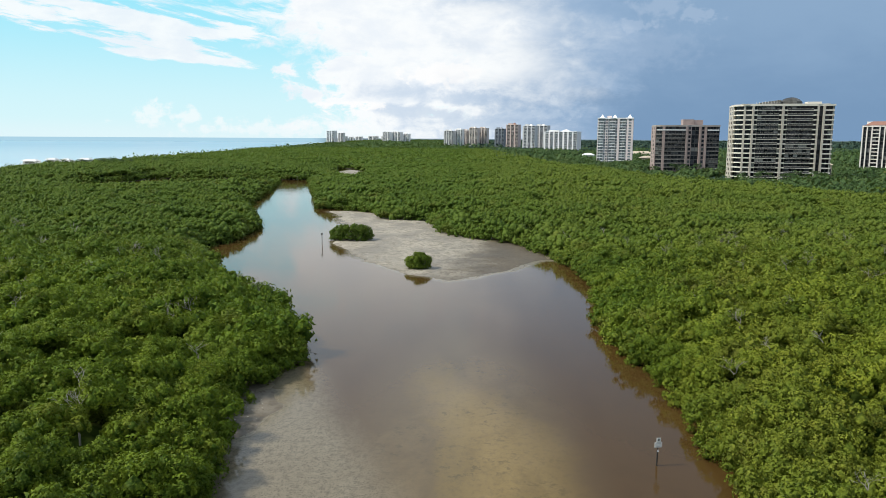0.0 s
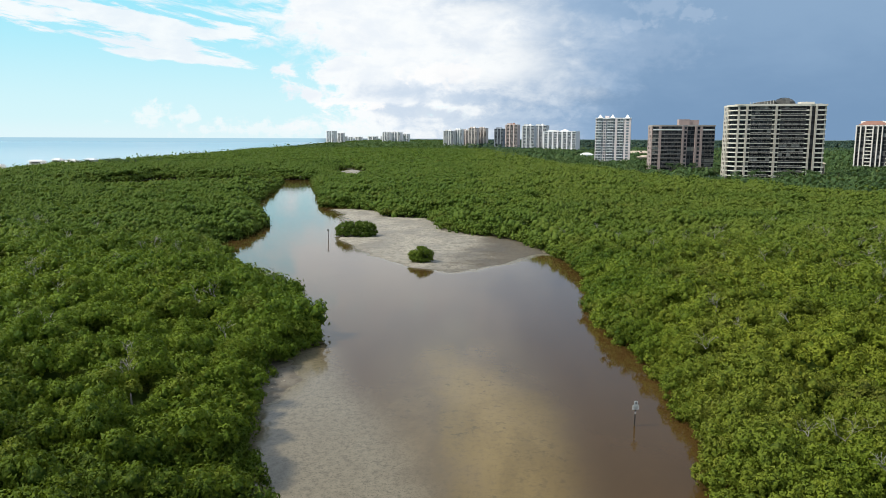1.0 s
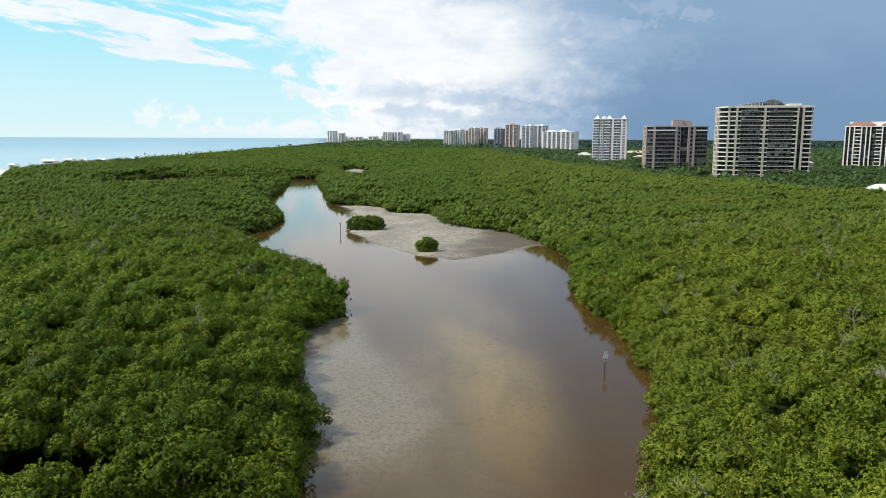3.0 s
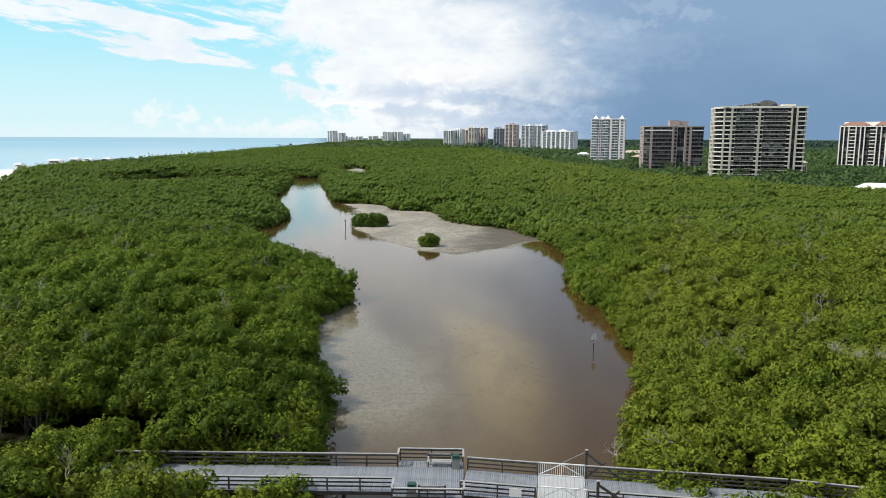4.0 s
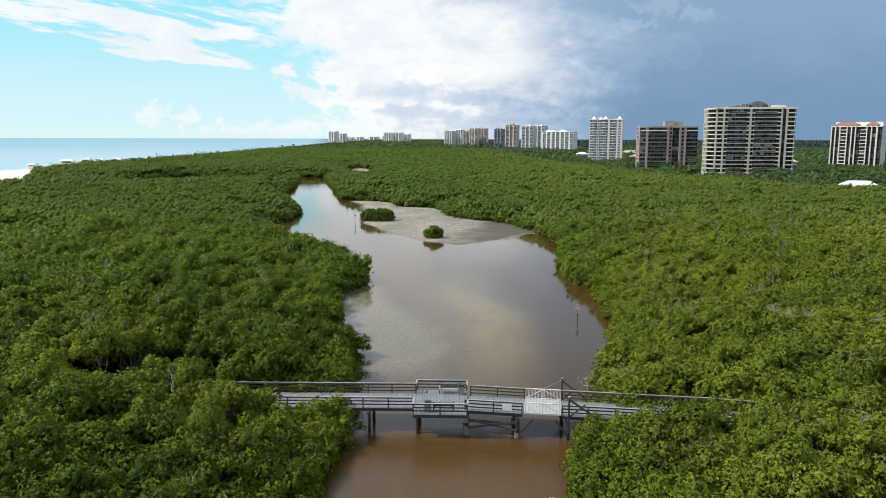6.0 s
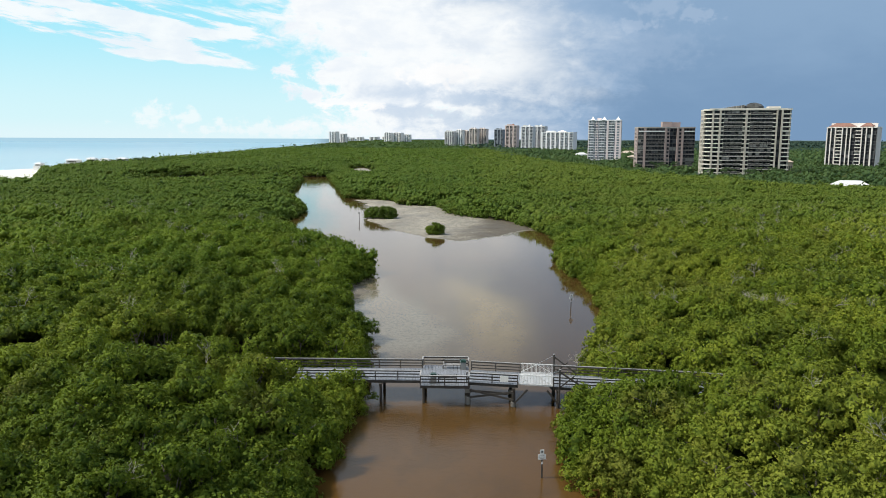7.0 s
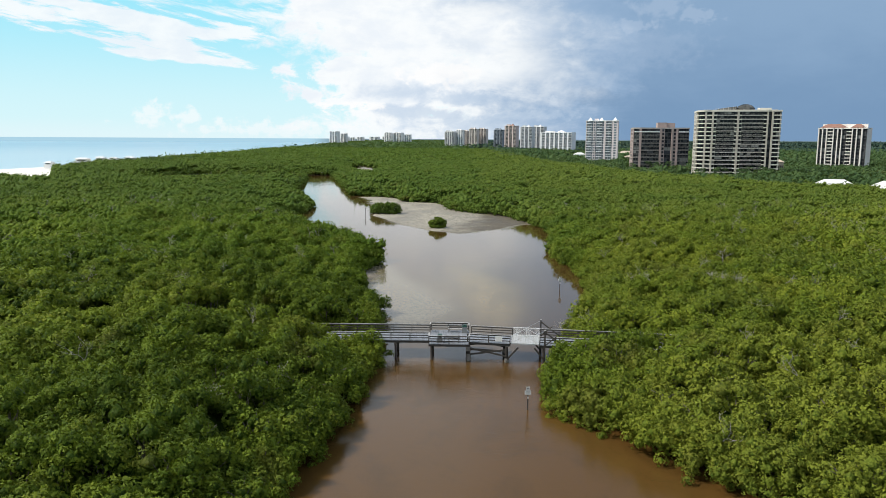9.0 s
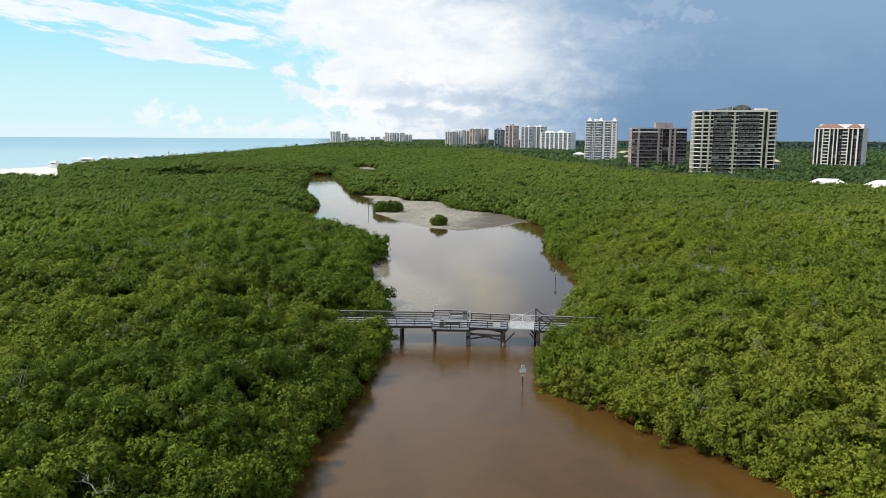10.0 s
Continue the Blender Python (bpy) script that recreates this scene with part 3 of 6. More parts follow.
def ground_z(X, Y):
    d = inland(X, Y)
    z = np.clip((d - 6.0) * 0.22, -0.9, 0.35)
    bar = on_bar(X, Y)
    z = np.where((d < 2.5), np.maximum(z, np.clip(bar * 0.035, -0.9, 0.09) - 0.06 * np.clip((X + 1.0 - 0.1 * (Y - 150)) / 16, 0, 1) * (Y > 110) + np.where(bar > 0, 0.012 * wob(X, Y, 1.4, 4.0), 0)), z)
    shore = X - np.interp(Y, COAST_Y, COAST_X)
    z = np.where(X < np.interp(Y, EDGE_Y, EDGE_X), np.clip(shore * 0.03, -2.0, 0.9), z)
    return np.where(shore < -40, -2.0, z)


GX = graded([(-4950, 400), (-1000, 120), (-420, 9), (-210, 7), (-120, 3), (-66, 1.5), (-10, 1.5), (26, 1.5), (60, 12), (160, 60), (700, 300), (4950, 1)])
GY = graded([(-4950, 500), (-300, 60), (-60, 3.0), (30, 1.6), (110, 1.7), (205, 2.2), (300, 4), (500, 6), (660, 25), (1000, 120), (2200, 400), (4950, 1)])
ground, _X, _Y = sheet("ground", GX, GY, ground_z, GROUND)
tagged(ground, "grey mud and pale sand ground under the mangroves", "ground", kind="structure")
_a = ground.data.attributes.new("bar", "FLOAT", "POINT")
_a.data.foreach_set("value", (np.clip((on_bar(_X, _Y) + 1.5) * 0.5, 0, 1) * np.where(_Y < 110, 0.45, 1.0 - 0.85 * np.clip((_X + 5 + 3 * wob(_X, _Y, 0.3, 2.0) - 0.12 * (_Y - 150)) / 11, 0, 1))).astype(np.float32).ravel())

_a = ground.data.attributes.new("beach", "FLOAT", "POINT")
_a.data.foreach_set("value", np.clip((np.interp(_Y, EDGE_Y, EDGE_X) + 6 - _X) / 6, 0, 1).astype(np.float32).ravel())

creek, _X, _Y = sheet("water", graded([(-275, 15), (-120, 4), (-66, 1.5), (30, 10), (160, 1)]), graded([(-700, 60), (-60, 4), (30, 1.5), (280, 4), (660, 1)]), lambda X, Y: X * 0.0, CREEK)
_b = np.clip(0.5 - (_X - np.interp(_Y, [20, 30, 45, 50, 60, 70, 82, 95], [-9, -5, -2.5, -4, -8, -12.5, -16, -20])) / 7.0, 0, 1) * np.clip((_Y - 22) / 16, 0, 1) * np.clip((100 - _Y) / 14, 0, 1) * (_X > -40)
for _n, _v in (("shallow", np.maximum(_b * 0.72, np.clip(1 + on_bar(_X, _Y) / 4.5, 0, 1) ** 1.6)), ("edge", np.clip(1 + on_bar(_X, _Y) / 2.5, 0, 1))):
    _a = creek.data.attributes.new(_n, "FLOAT", "POINT")
    _a.data.foreach_set("value", _v.astype(np.float32).ravel())
tagged(creek, "brown tannin-stained tidal creek with sandy shoals", "water", kind="structure")
sea = new("sea", MB().add([(-4950, -4950, 0), (-300, -4950, 0), (-300, 1200, 0), (-480, 2500, 0), (-760, 4950, 0), (-4950, 4950, 0)], [(0, 1, 2, 3, 4, 5)]).mesh("sea", SEA))
tagged(sea, "calm pale turquoise sea reaching the horizon", "sea", kind="structure")


# ---- mangroves ----
def unit(v):
    return v / (np.linalg.norm(v, axis=-1, keepdims=True) + 1e-9)


def ball(level):
    """Triangles (n, 3, 3) of a unit sphere."""
    octa = np.array([(1, 0, 0), (-1, 0, 0), (0, 1, 0), (0, -1, 0), (0, 0, 1), (0, 0, -1)], float)
    fs = octa[np.array([(0, 2, 4), (2, 1, 4), (1, 3, 4), (3, 0, 4), (2, 0, 5), (1, 2, 5), (3, 1, 5), (0, 3, 5)])]
    for _ in range(level):
        a, b, c = fs[:, 0], fs[:, 1], fs[:, 2]
        ab, bc, ca = unit(a + b), unit(b + c), unit(c + a)
        fs = np.concatenate([np.stack(q, 1) for q in ((a, ab, ca), (ab, b, bc), (ca, bc, c), (ab, bc, ca))])
    return fs


def domes_of(g, R, H, n, skirt, lump=1.0):
    """Leafy domes of a crown as rows x, y, z, radius. The crown's top is at z = 0, H deep."""
    out = []
    for i in range(n):
        a = i * 2.39996 + g.uniform(-0.5, 0.5)
        r = R * math.sqrt((i + 0.4) / n) * g.uniform(0.82, 1.12)
        z = -H * (1 - math.sqrt(max(0.0, 1 - min(0.98, (r / (R * 1.15)) ** 2)))) - g.uniform(0, 1.2)
        lr = g.uniform(0.62, 1.18) * lump
        out.append((r * math.cos(a), r * math.sin(a), z - lr, lr))
    for i in range(skirt):
        a = i * 2.39996 + g.uniform(-0.5, 0.5)
        r = R * g.uniform(0.75, 1.1)
        z = -H * g.uniform(0.65, 1.0) if skirt < 8 else -g.uniform(0.55 * H, 4.3)
        out.append((r * math.cos(a), r * math.sin(a), z, g.uniform(0.45, 0.8)))
    return np.array(out)


def foliage(g, domes, tufts, leaves, size, width, level=0, fill=0.80, jit=0.45, rag=0.0):
    """Leaves gathered into tufts over the domes, round an inner mass: triangles, normals and a tone for each."""
    nd = len(domes)
    k = np.arange(tufts) + 0.5
    ph, th = np.arccos(1 - 1.36 * k / tufts), 2.39996 * k
    fib = np.stack([np.cos(th) * np.sin(ph), np.sin(th) * np.sin(ph), np.cos(ph)], 1)
    d = unit(np.tile(fib, (nd, 1)) + g.normal(size=(nd * tufts, 3)) * 0.16)
    spin = np.repeat(g.uniform(0, 6.283, nd), tufts)
    d = np.stack([d[:, 0] * np.cos(spin) - d[:, 1] * np.sin(spin), d[:, 0] * np.sin(spin) + d[:, 1] * np.cos(spin), d[:, 2]], 1)
    own = np.repeat(np.arange(nd), tufts)
    r = domes[own, 3]
    c = domes[own, :3] + d * (r * g.uniform(0.74, 1.0, len(r)))[:, None]
    # tufts buried in a neighbouring dome are left out
    gap = np.linalg.norm(c[:, None] - domes[None, :, :3], axis=2) / domes[None, :, 3]
    gap[np.arange(len(c)), own] = 9
    show = gap.min(1) > 0.72
    c, d, own = c[show], d[show], own[show]
    sr = domes[own, 3] * (1.9 / math.sqrt(tufts)) * g.uniform(0.75, 1.25, len(c))
    tuft_tone = g.random(len(c))
    i = np.repeat(np.arange(len(c)), leaves)
    n = len(i)
    e = unit(d[i] * 0.8 + g.normal(size=(n, 3)) * 0.62)
    p = c[i] + e * (sr[i] * g.uniform(0.7, 1.08, n))[:, None]
    nrm = unit(e + g.normal(size=(n, 3)) * jit + np.array((0, 0, 0.15)))
    t = unit(np.cross(nrm, g.normal(size=(n, 3))))
    b = np.cross(nrm, t)
    L, W = (size * g.uniform(0.7, 1.3, n))[:, None], (width * g.uniform(0.7, 1.3, n))[:, None]
    tri = np.stack([p - t * L * 0.5 - b * W * 0.5, p + t * L * 0.5 - b * W * 0.15, p + b * W * 0.5], 1)
    soft = unit(nrm * 0.18 + e * 0.42 + d[i] * 0.75)
    back = (np.cross(tri[:, 1] - tri[:, 0], tri[:, 2] - tri[:, 0]) * soft).sum(1) < 0
    tri[back] = tri[back][:, ::-1]
    dome_tone = g.random(nd)
    tone = dome_tone[own][i] * 0.7 + tuft_tone[i] * 0.3
    fs = ball(level)
    if rag:
        fs = fs[fs[:, :, 2].mean(1) > -0.45]
    lob = 1 + rag * np.stack([wob(fs[..., 0] * 3 + q, fs[..., 1] * 3 + fs[..., 2] * 2, 1.0, q) for q in g.uniform(0, 50, nd)])
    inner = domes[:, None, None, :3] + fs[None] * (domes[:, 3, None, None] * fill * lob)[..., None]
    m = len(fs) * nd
    # inner mass gets a dark tone, standing in for shade behind the leaves
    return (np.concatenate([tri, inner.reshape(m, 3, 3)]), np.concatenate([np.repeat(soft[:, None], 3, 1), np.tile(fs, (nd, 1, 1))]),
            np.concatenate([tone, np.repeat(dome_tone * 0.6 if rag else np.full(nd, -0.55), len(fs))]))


def tree_variants(seed, count, n_domes, tufts, leaves, size, skirt, level=0, fill=0.80, lump=1.0, rag=0.0, flat=1.0):
    g = np.random.default_rng(seed)
    return [foliage(g, domes_of(g, g.uniform(2.1, 3.0), g.uniform(2.6, 4.0) * flat, n_domes, skirt, lump), tufts, leaves, size, size * 0.85, level, fill, 0.45, rag) for _ in range(count)]


def canopy_top(x, y):
    """Height of the canopy's top at a place."""
    d = inland(x, y)
    base = np.interp(d, [0, 2, 7, 22, 60], [3.6, 4.3, 5.6, 7.0, 7.6])
    left = np.where(x < np.interp(y, LEFT_Y, LEFT_X) + 2, 0.9, 0.0) * np.clip(d / 12, 0, 1)
    top = base + left + 0.7 * wob(x, y, 0.11, 4.0) + 0.45 * wob(x, y, 0.31, 9.0)
    # trees are cut low in front of the deck by the left bank, and crowd over it on the right
    front = (y < deck_y(x)) & (near_deck(x, y) < 16)
    cap = 1.5 + 0.30 * np.maximum(near_deck(x, y) - 2.0, 0)
    top = np.where(front & (x > -17.2) & (x < 0), np.minimum(top, cap), top)
    return top + np.where(front & (x > 9), 0.25 * np.clip((14 - near_deck(x, y)) / 6, 0, 1), 0)


def deck_y(x):
    """The boardwalk's centre line."""
    return np.interp(x, [-60, -6, -1, 4.3, 7.8, 22, 36, 62], [17.4, 17.3, 17.0, 16.2, 15.75, 13.9, 10.6, 2.5])


def near_deck(x, y):
    return np.abs(y - deck_y(x))


def plant(seed, y0, y1, spacing, test):
    """Jittered planting places inside the wooded land."""
    g = np.random.default_rng(seed)
    half = 0.66 * (y1 + 84) + 12
    xs = np.arange(-min(half, 420), half, spacing)
    ys = np.arange(y0, y1, spacing * 0.9)
    X, Y = np.meshgrid(xs, ys)
    X = X + (np.arange(len(ys)) % 2)[:, None] * spacing * 0.5
    X, Y = X.ravel() + g.uniform(-0.42, 0.42, X.size) * spacing, Y.ravel() + g.uniform(-0.42, 0.42, X.size) * spacing
    dist = np.maximum.reduce([np.full(X.size, 57.0), np.abs(X) / 0.58, Y])
    dist = dist * (1 + 0.10 * wob(X, Y, 0.21, 1.0))
    ok = (np.abs(X + 2) < 0.66 * (Y + 84) + 8) & (inland(X, Y) > np.where(X > np.interp(Y, RIGHT_Y, RIGHT_X), 3.5, 2.6)) & (X > np.interp(Y, EDGE_Y, EDGE_X) + 2) & (near_deck(X, Y) > np.where(X < -17, 2.4, 3.3)) & test(dist, X, Y)
    return X[ok], Y[ok], g


def joined(name, variants, X, Y, g, label, smax=1.25, mat=None, zfun=None, kind="stuff", grow=1.0, rough=0.85):
    Z = (zfun or canopy_top)(X, Y) + g.uniform(-rough, rough, len(X))
    which = g.integers(0, len(variants), len(X))
    ang, sc = g.uniform(0, 6.283, len(X)), g.uniform(0.8, smax, len(X)) * grow
    own = g.random(len(X))
    tris, norms, tones = [], [], []
    for i in range(len(X)):
        v, nv, tv = variants[which[i]]
        c, s = math.cos(ang[i]), math.sin(ang[i])
        turn = np.array(((c, s, 0), (-s, c, 0), (0, 0, 1)))
        tris.append((v @ turn) * sc[i] + np.array((X[i], Y[i], Z[i] + (sc[i] - 1) * 1.2)))
        norms.append(nv @ turn)
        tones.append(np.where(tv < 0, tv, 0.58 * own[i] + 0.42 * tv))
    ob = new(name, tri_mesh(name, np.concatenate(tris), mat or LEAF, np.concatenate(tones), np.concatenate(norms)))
    return tagged(ob, label, "trees", kind=kind)


def woody(rng, h, spread):
    """A mangrove's stem: a tapered trunk, limbs into the crown and arched prop roots."""
    mb = MB()
    lean = (rng.uniform(-0.5, 0.5), rng.uniform(-0.5, 0.5))
    top = (lean[0], lean[1], h * 0.72)
    mb.tube([(0, 0, 0.0), (lean[0] * 0.3, lean[1] * 0.3, h * 0.35), top], [0.14, 0.11, 0.07], 6)
    for k in range(5):
        a = k * 1.257 + rng.uniform(-0.4, 0.4)
        r = spread * rng.uniform(0.45, 0.75)
        z0 = h * rng.uniform(0.3, 0.6)
        mb.tube([(lean[0] * z0 / h, lean[1] * z0 / h, z0), (r * 0.55 * math.cos(a), r * 0.55 * math.sin(a), z0 + h * 0.16), (r * math.cos(a), r * math.sin(a), h * 0.8)], [0.07, 0.05, 0.025], 5)
    for k in range(6):
        a = k * 1.047 + rng.uniform(-0.3, 0.3)
        r = rng.uniform(0.7, 1.3)
        mb.tube([(0, 0, 1.1), (r * 0.6 * math.cos(a), r * 0.6 * math.sin(a), 0.85), (r * math.cos(a), r * math.sin(a), -0.25)], [0.04, 0.035, 0.03], 4)
    return mb


def bank_line(xs, ys, side, step, off, g):
    """Places along a bank, off metres in from the water's edge."""
    px, py = np.array(xs, float), np.array(ys, float)
    seg = np.hypot(np.diff(px), np.diff(py))
    run = np.concatenate([[0], np.cumsum(seg)])
    s = np.arange(0, run[-1], step) + g.uniform(-0.35, 0.35, len(np.arange(0, run[-1], step))) * step
    x, y = np.interp(s, run, px), np.interp(s, run, py)
    i = np.clip(np.searchsorted(run, s) - 1, 0, len(seg) - 1)
    nx, ny = np.diff(py)[i] / seg[i] * side, -np.diff(px)[i] / seg[i] * side
    o = off + g.uniform(-0.5, 0.6, len(s)) + 0.5 * wob(x, y, 0.33, 5.0)
    x, y = x + nx * o, y + ny * o
    ok = (near_deck(x, y) > 2.8) & (y > -130) & (y < 462)
    return x[ok], y[ok]


def mangroves():
    fine_in = tree_variants(11, 9, 9, 33, 8, 0.25, 2, 0, 0.68, 1.05)
    fine_bank = tree_variants(12, 6, 10, 26, 6, 0.255, 18, 0, 0.62)
    # the trees that the camera passes nearest are things of their own
    X, Y, g = plant(21, -48, 104, 3.5, lambda d, x, y: d < 87.5)
    edge = inland(X, Y) < 6
    near = (Y > -36) & (Y < 24) & (np.abs(X) < 40)
    order = np.argsort(np.where(near, np.abs(X) + 0.3 * np.abs(Y), 1e6))
    chosen = order[:min(300, int(near.sum()))]
    rng = random.Random(5)
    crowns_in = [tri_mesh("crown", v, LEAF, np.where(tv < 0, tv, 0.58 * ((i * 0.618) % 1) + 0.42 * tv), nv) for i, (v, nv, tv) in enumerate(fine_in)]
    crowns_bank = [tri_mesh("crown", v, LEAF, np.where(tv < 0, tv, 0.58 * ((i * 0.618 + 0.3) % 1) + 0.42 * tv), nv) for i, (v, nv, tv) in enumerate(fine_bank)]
    stems = [woody(rng, 5.6, 2.2).mesh("trunk", BARK) for _ in range(4)]
    Zt = canopy_top(X, Y) + g.uniform(-1.1, 1.0, len(X)) * np.where((np.abs(X + 15) < 5) & (near_deck(X, Y) < 12), 0.3, 1.0)
    for n, i in enumerate(chosen):
        gz = float(ground_z(X[i:i + 1], Y[i:i + 1])[0])
        t = thing("mangrove_tree", pose(X[i], Y[i], gz, 0, 0, rng.uniform(0, 360)),
                  "green mangrove leaning out over the brown creek" if edge[i] else "rounded green mangrove in the dense thicket", "tree", "mangroves by the boardwalk")
        s = rng.uniform(0.82, 1.22)
        h = float(Zt[i]) - gz + (s - 1) * 1.2
        me = rng.choice(crowns_bank if edge[i] else crowns_in)
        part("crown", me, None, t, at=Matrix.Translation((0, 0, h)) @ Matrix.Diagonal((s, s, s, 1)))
        part("trunk", rng.choice(stems), None, t, at=Matrix.Diagonal((1, 1, h / 5.6 * 0.97, 1)))
    rest = np.setdiff1d(np.arange(len(X)), chosen)
    e, k = rest[edge[rest]], rest[~edge[rest]]
    joined("mangrove_fringe", fine_bank, X[e], Y[e], g, "dense green mangroves overhanging the creek edge")
    joined("mangrove_thicket", fine_in, X[k], Y[k], g, "dense rounded green mangrove thicket", rough=1.15)
    low = lambda x, y: 3.5 + 0.5 * wob(x, y, 0.4, 2.0)
    fr_fine, fr_mid, fr_far = tree_variants(71, 6, 7, 20, 5, 0.28, 13, 0, 0.62), tree_variants(72, 5, 7, 14, 2, 0.42, 12), tree_variants(73, 5, 6, 5, 1, 0.7, 9, 0, 0.92, 1.0, 0.2)
    for xs, ys, side in ((RIGHT_X, RIGHT_Y, 1), (LEFT_X, LEFT_Y, -1)):
        fx, fy = bank_line(xs, ys, side, 2.1, 2.15, g)
        for lo, hi, var in ((-130, -40, fr_far), (-40, 88, fr_fine), (88, 170, fr_mid), (170, 470, fr_far)):
            q = (fy >= lo) & (fy < hi)
            joined("mangrove_fringe", var, fx[q], fy[q], g, "low green mangroves overhanging the creek edge", 1.05, zfun=low, grow=0.82)
        fx, fy = bank_line(xs, ys, side, 2.6, 4.3, g)
        for lo, hi, var in ((-130, -40, fr_far), (-40, 88, fr_fine), (88, 170, fr_mid), (170, 300, fr_far)):
            q = (fy >= lo) & (fy < hi) & (near_deck(fx, fy) > 3.4)
            joined("mangrove_fringe", var, fx[q], fy[q], g, "low green mangroves just behind the creek edge", 1.1, zfun=lambda x, y: low(x, y) + 0.9, grow=0.85)
    for o in (-4.7, 5.4):
        dx = np.concatenate([np.arange(-46, -13, 1.7), np.arange(10.5, 60, 1.7)])
        dy = deck_y(dx) + o + g.uniform(-0.3, 0.3, len(dx))
        q = inland(dx, dy) > 0.5
        joined("mangrove_fringe", fr_fine, dx[q], dy[q], g, "low green mangroves beside the boardwalk", 1.05, zfun=lambda x, y: np.where((y < deck_y(x)) & (x < 0), np.where(x > -17.5, 2.3, 3.3), np.where((y < deck_y(x)), 4.1, 3.3)) + 0.4 * wob(x, y, 0.5, 2.0), rough=0.4, grow=0.72)
    dx = np.concatenate([np.arange(-52, -18, 1.6), np.arange(24, 66, 1.6)])
    dy = deck_y(dx) + np.where(dx < 0, 3.7, 3.9) + g.uniform(-0.3, 0.3, len(dx))
    joined("mangrove_fringe", fr_fine, dx, dy, g, "low green mangroves leaning over the boardwalk", 1.05, zfun=lambda x, y: 4.4 + 0.4 * wob(x, y, 0.5, 2.0), rough=0.4, grow=0.7)
    ey = np.arange(372, 474, 3.4)
    joined("mangrove_fringe", fr_far, np.full(len(ey), -203.0) + 1.5 * np.sin(ey), ey, g, "green mangroves round the head of the lagoon", 1.2, zfun=lambda x, y: 5.2 + 0 * x, grow=1.15)
    bx = np.arange(-202, -94, 3.6)
    joined("mangrove_fringe", fr_far, bx, np.full(len(bx), 475.5), g, "tall green mangroves along the far lagoon bank", 1.2, zfun=lambda x, y: 5.0 + 0 * x, grow=1.1)
    mid_in, mid_bank = tree_variants(13, 8, 10, 18, 3, 0.40, 1, 0, 0.80, 1.0, 0.0, 0.8), tree_variants(14, 4, 9, 14, 2, 0.45, 18)
    X, Y, g = plant(22, -30, 178, 3.7, lambda d, x, y: (d >= 85) & (d < 151.5))
    e = inland(X, Y) < 6
    joined("mangrove_fringe", mid_bank, X[e], Y[e], g, "dense green mangroves overhanging the creek edge")
    joined("mangrove_thicket", mid_in, X[~e], Y[~e], g, "dense rounded green mangrove thicket", rough=0.75)
    far_in, far_bank = tree_variants(15, 8, 13, 5, 1, 0.5, 0, 0, 1.0, 0.78, 0.2, 0.55), tree_variants(16, 4, 7, 6, 1, 0.6, 10, 1, 0.92, 1.05, 0.16)
    X, Y, g = plant(23, 0, 350, 4.1, lambda d, x, y: (d >= 148.5) & (d < 302))
    e = inland(X, Y) < 7
    joined("mangrove_fringe", far_bank, X[e], Y[e], g, "green mangroves lining the upper creek")
    joined("mangrove_thicket", far_in, X[~e], Y[~e], g, "dense rounded green mangrove thicket", rough=0.5)
    dist_in = tree_variants(17, 8, 8, 2, 1, 0.6, 0, 0, 1.0, 0.9, 0.2, 0.5)
    # the thicket goes on beside and behind the flight
    gx, gy = np.meshgrid(np.arange(-170, 175, 4.3), np.arange(-140, 150, 4.3))
    gx, gy = gx.ravel() + g.uniform(-1.6, 1.6, gx.size), gy.ravel() + g.uniform(-1.6, 1.6, gx.size)
    land = (inland(gx, gy) > 3.2) & (near_deck(gx, gy) > 3)
    rear = land & ((gy < -48) | ((gy < -37) & (np.abs(gx + 2) >= 0.66 * (gy + 84) + 8))) & (np.abs(gx) < 75)
    q = land & ~rear & (np.abs(gx + 2) >= 0.66 * (gy + 84) + 8)
    joined("mangrove_thicket", far_in, gx[rear], gy[rear], g, "dense rounded green mangrove thicket")
    joined("mangrove_thicket", dist_in, gx[q], gy[q], g, "dense rounded green mangrove thicket")
    town = lambda x, y: (x > np.interp(y, [0, 280, 420, 700, 1400], [400, 165, 120, 85, 60]))
    X, Y, g = plant(24, 60, 655, 5.1, lambda d, x, y: (d >= 298) & (d < 650) & ~town(x, y))
    joined("mangrove_thicket", dist_in, X, Y, g, "distant green mangrove thicket", 1.4, grow=1.15)
    wide_in = tree_variants(18, 6, 4, 1, 1, 1.2, 0, 0, 1.0, 1.3, 0.2)
    X, Y, g = plant(25, 560, 1500, 6.6, lambda d, x, y: (d >= 650) & ~town(x, y))
    joined("mangrove_thicket", wide_in, X, Y, g, "distant green mangrove thicket", 1.4, LEAF, lambda x, y: canopy_top(x, y) + 0.5, grow=1.45)
    return dist_in, town


DIST_TREES, TOWN = mangroves()


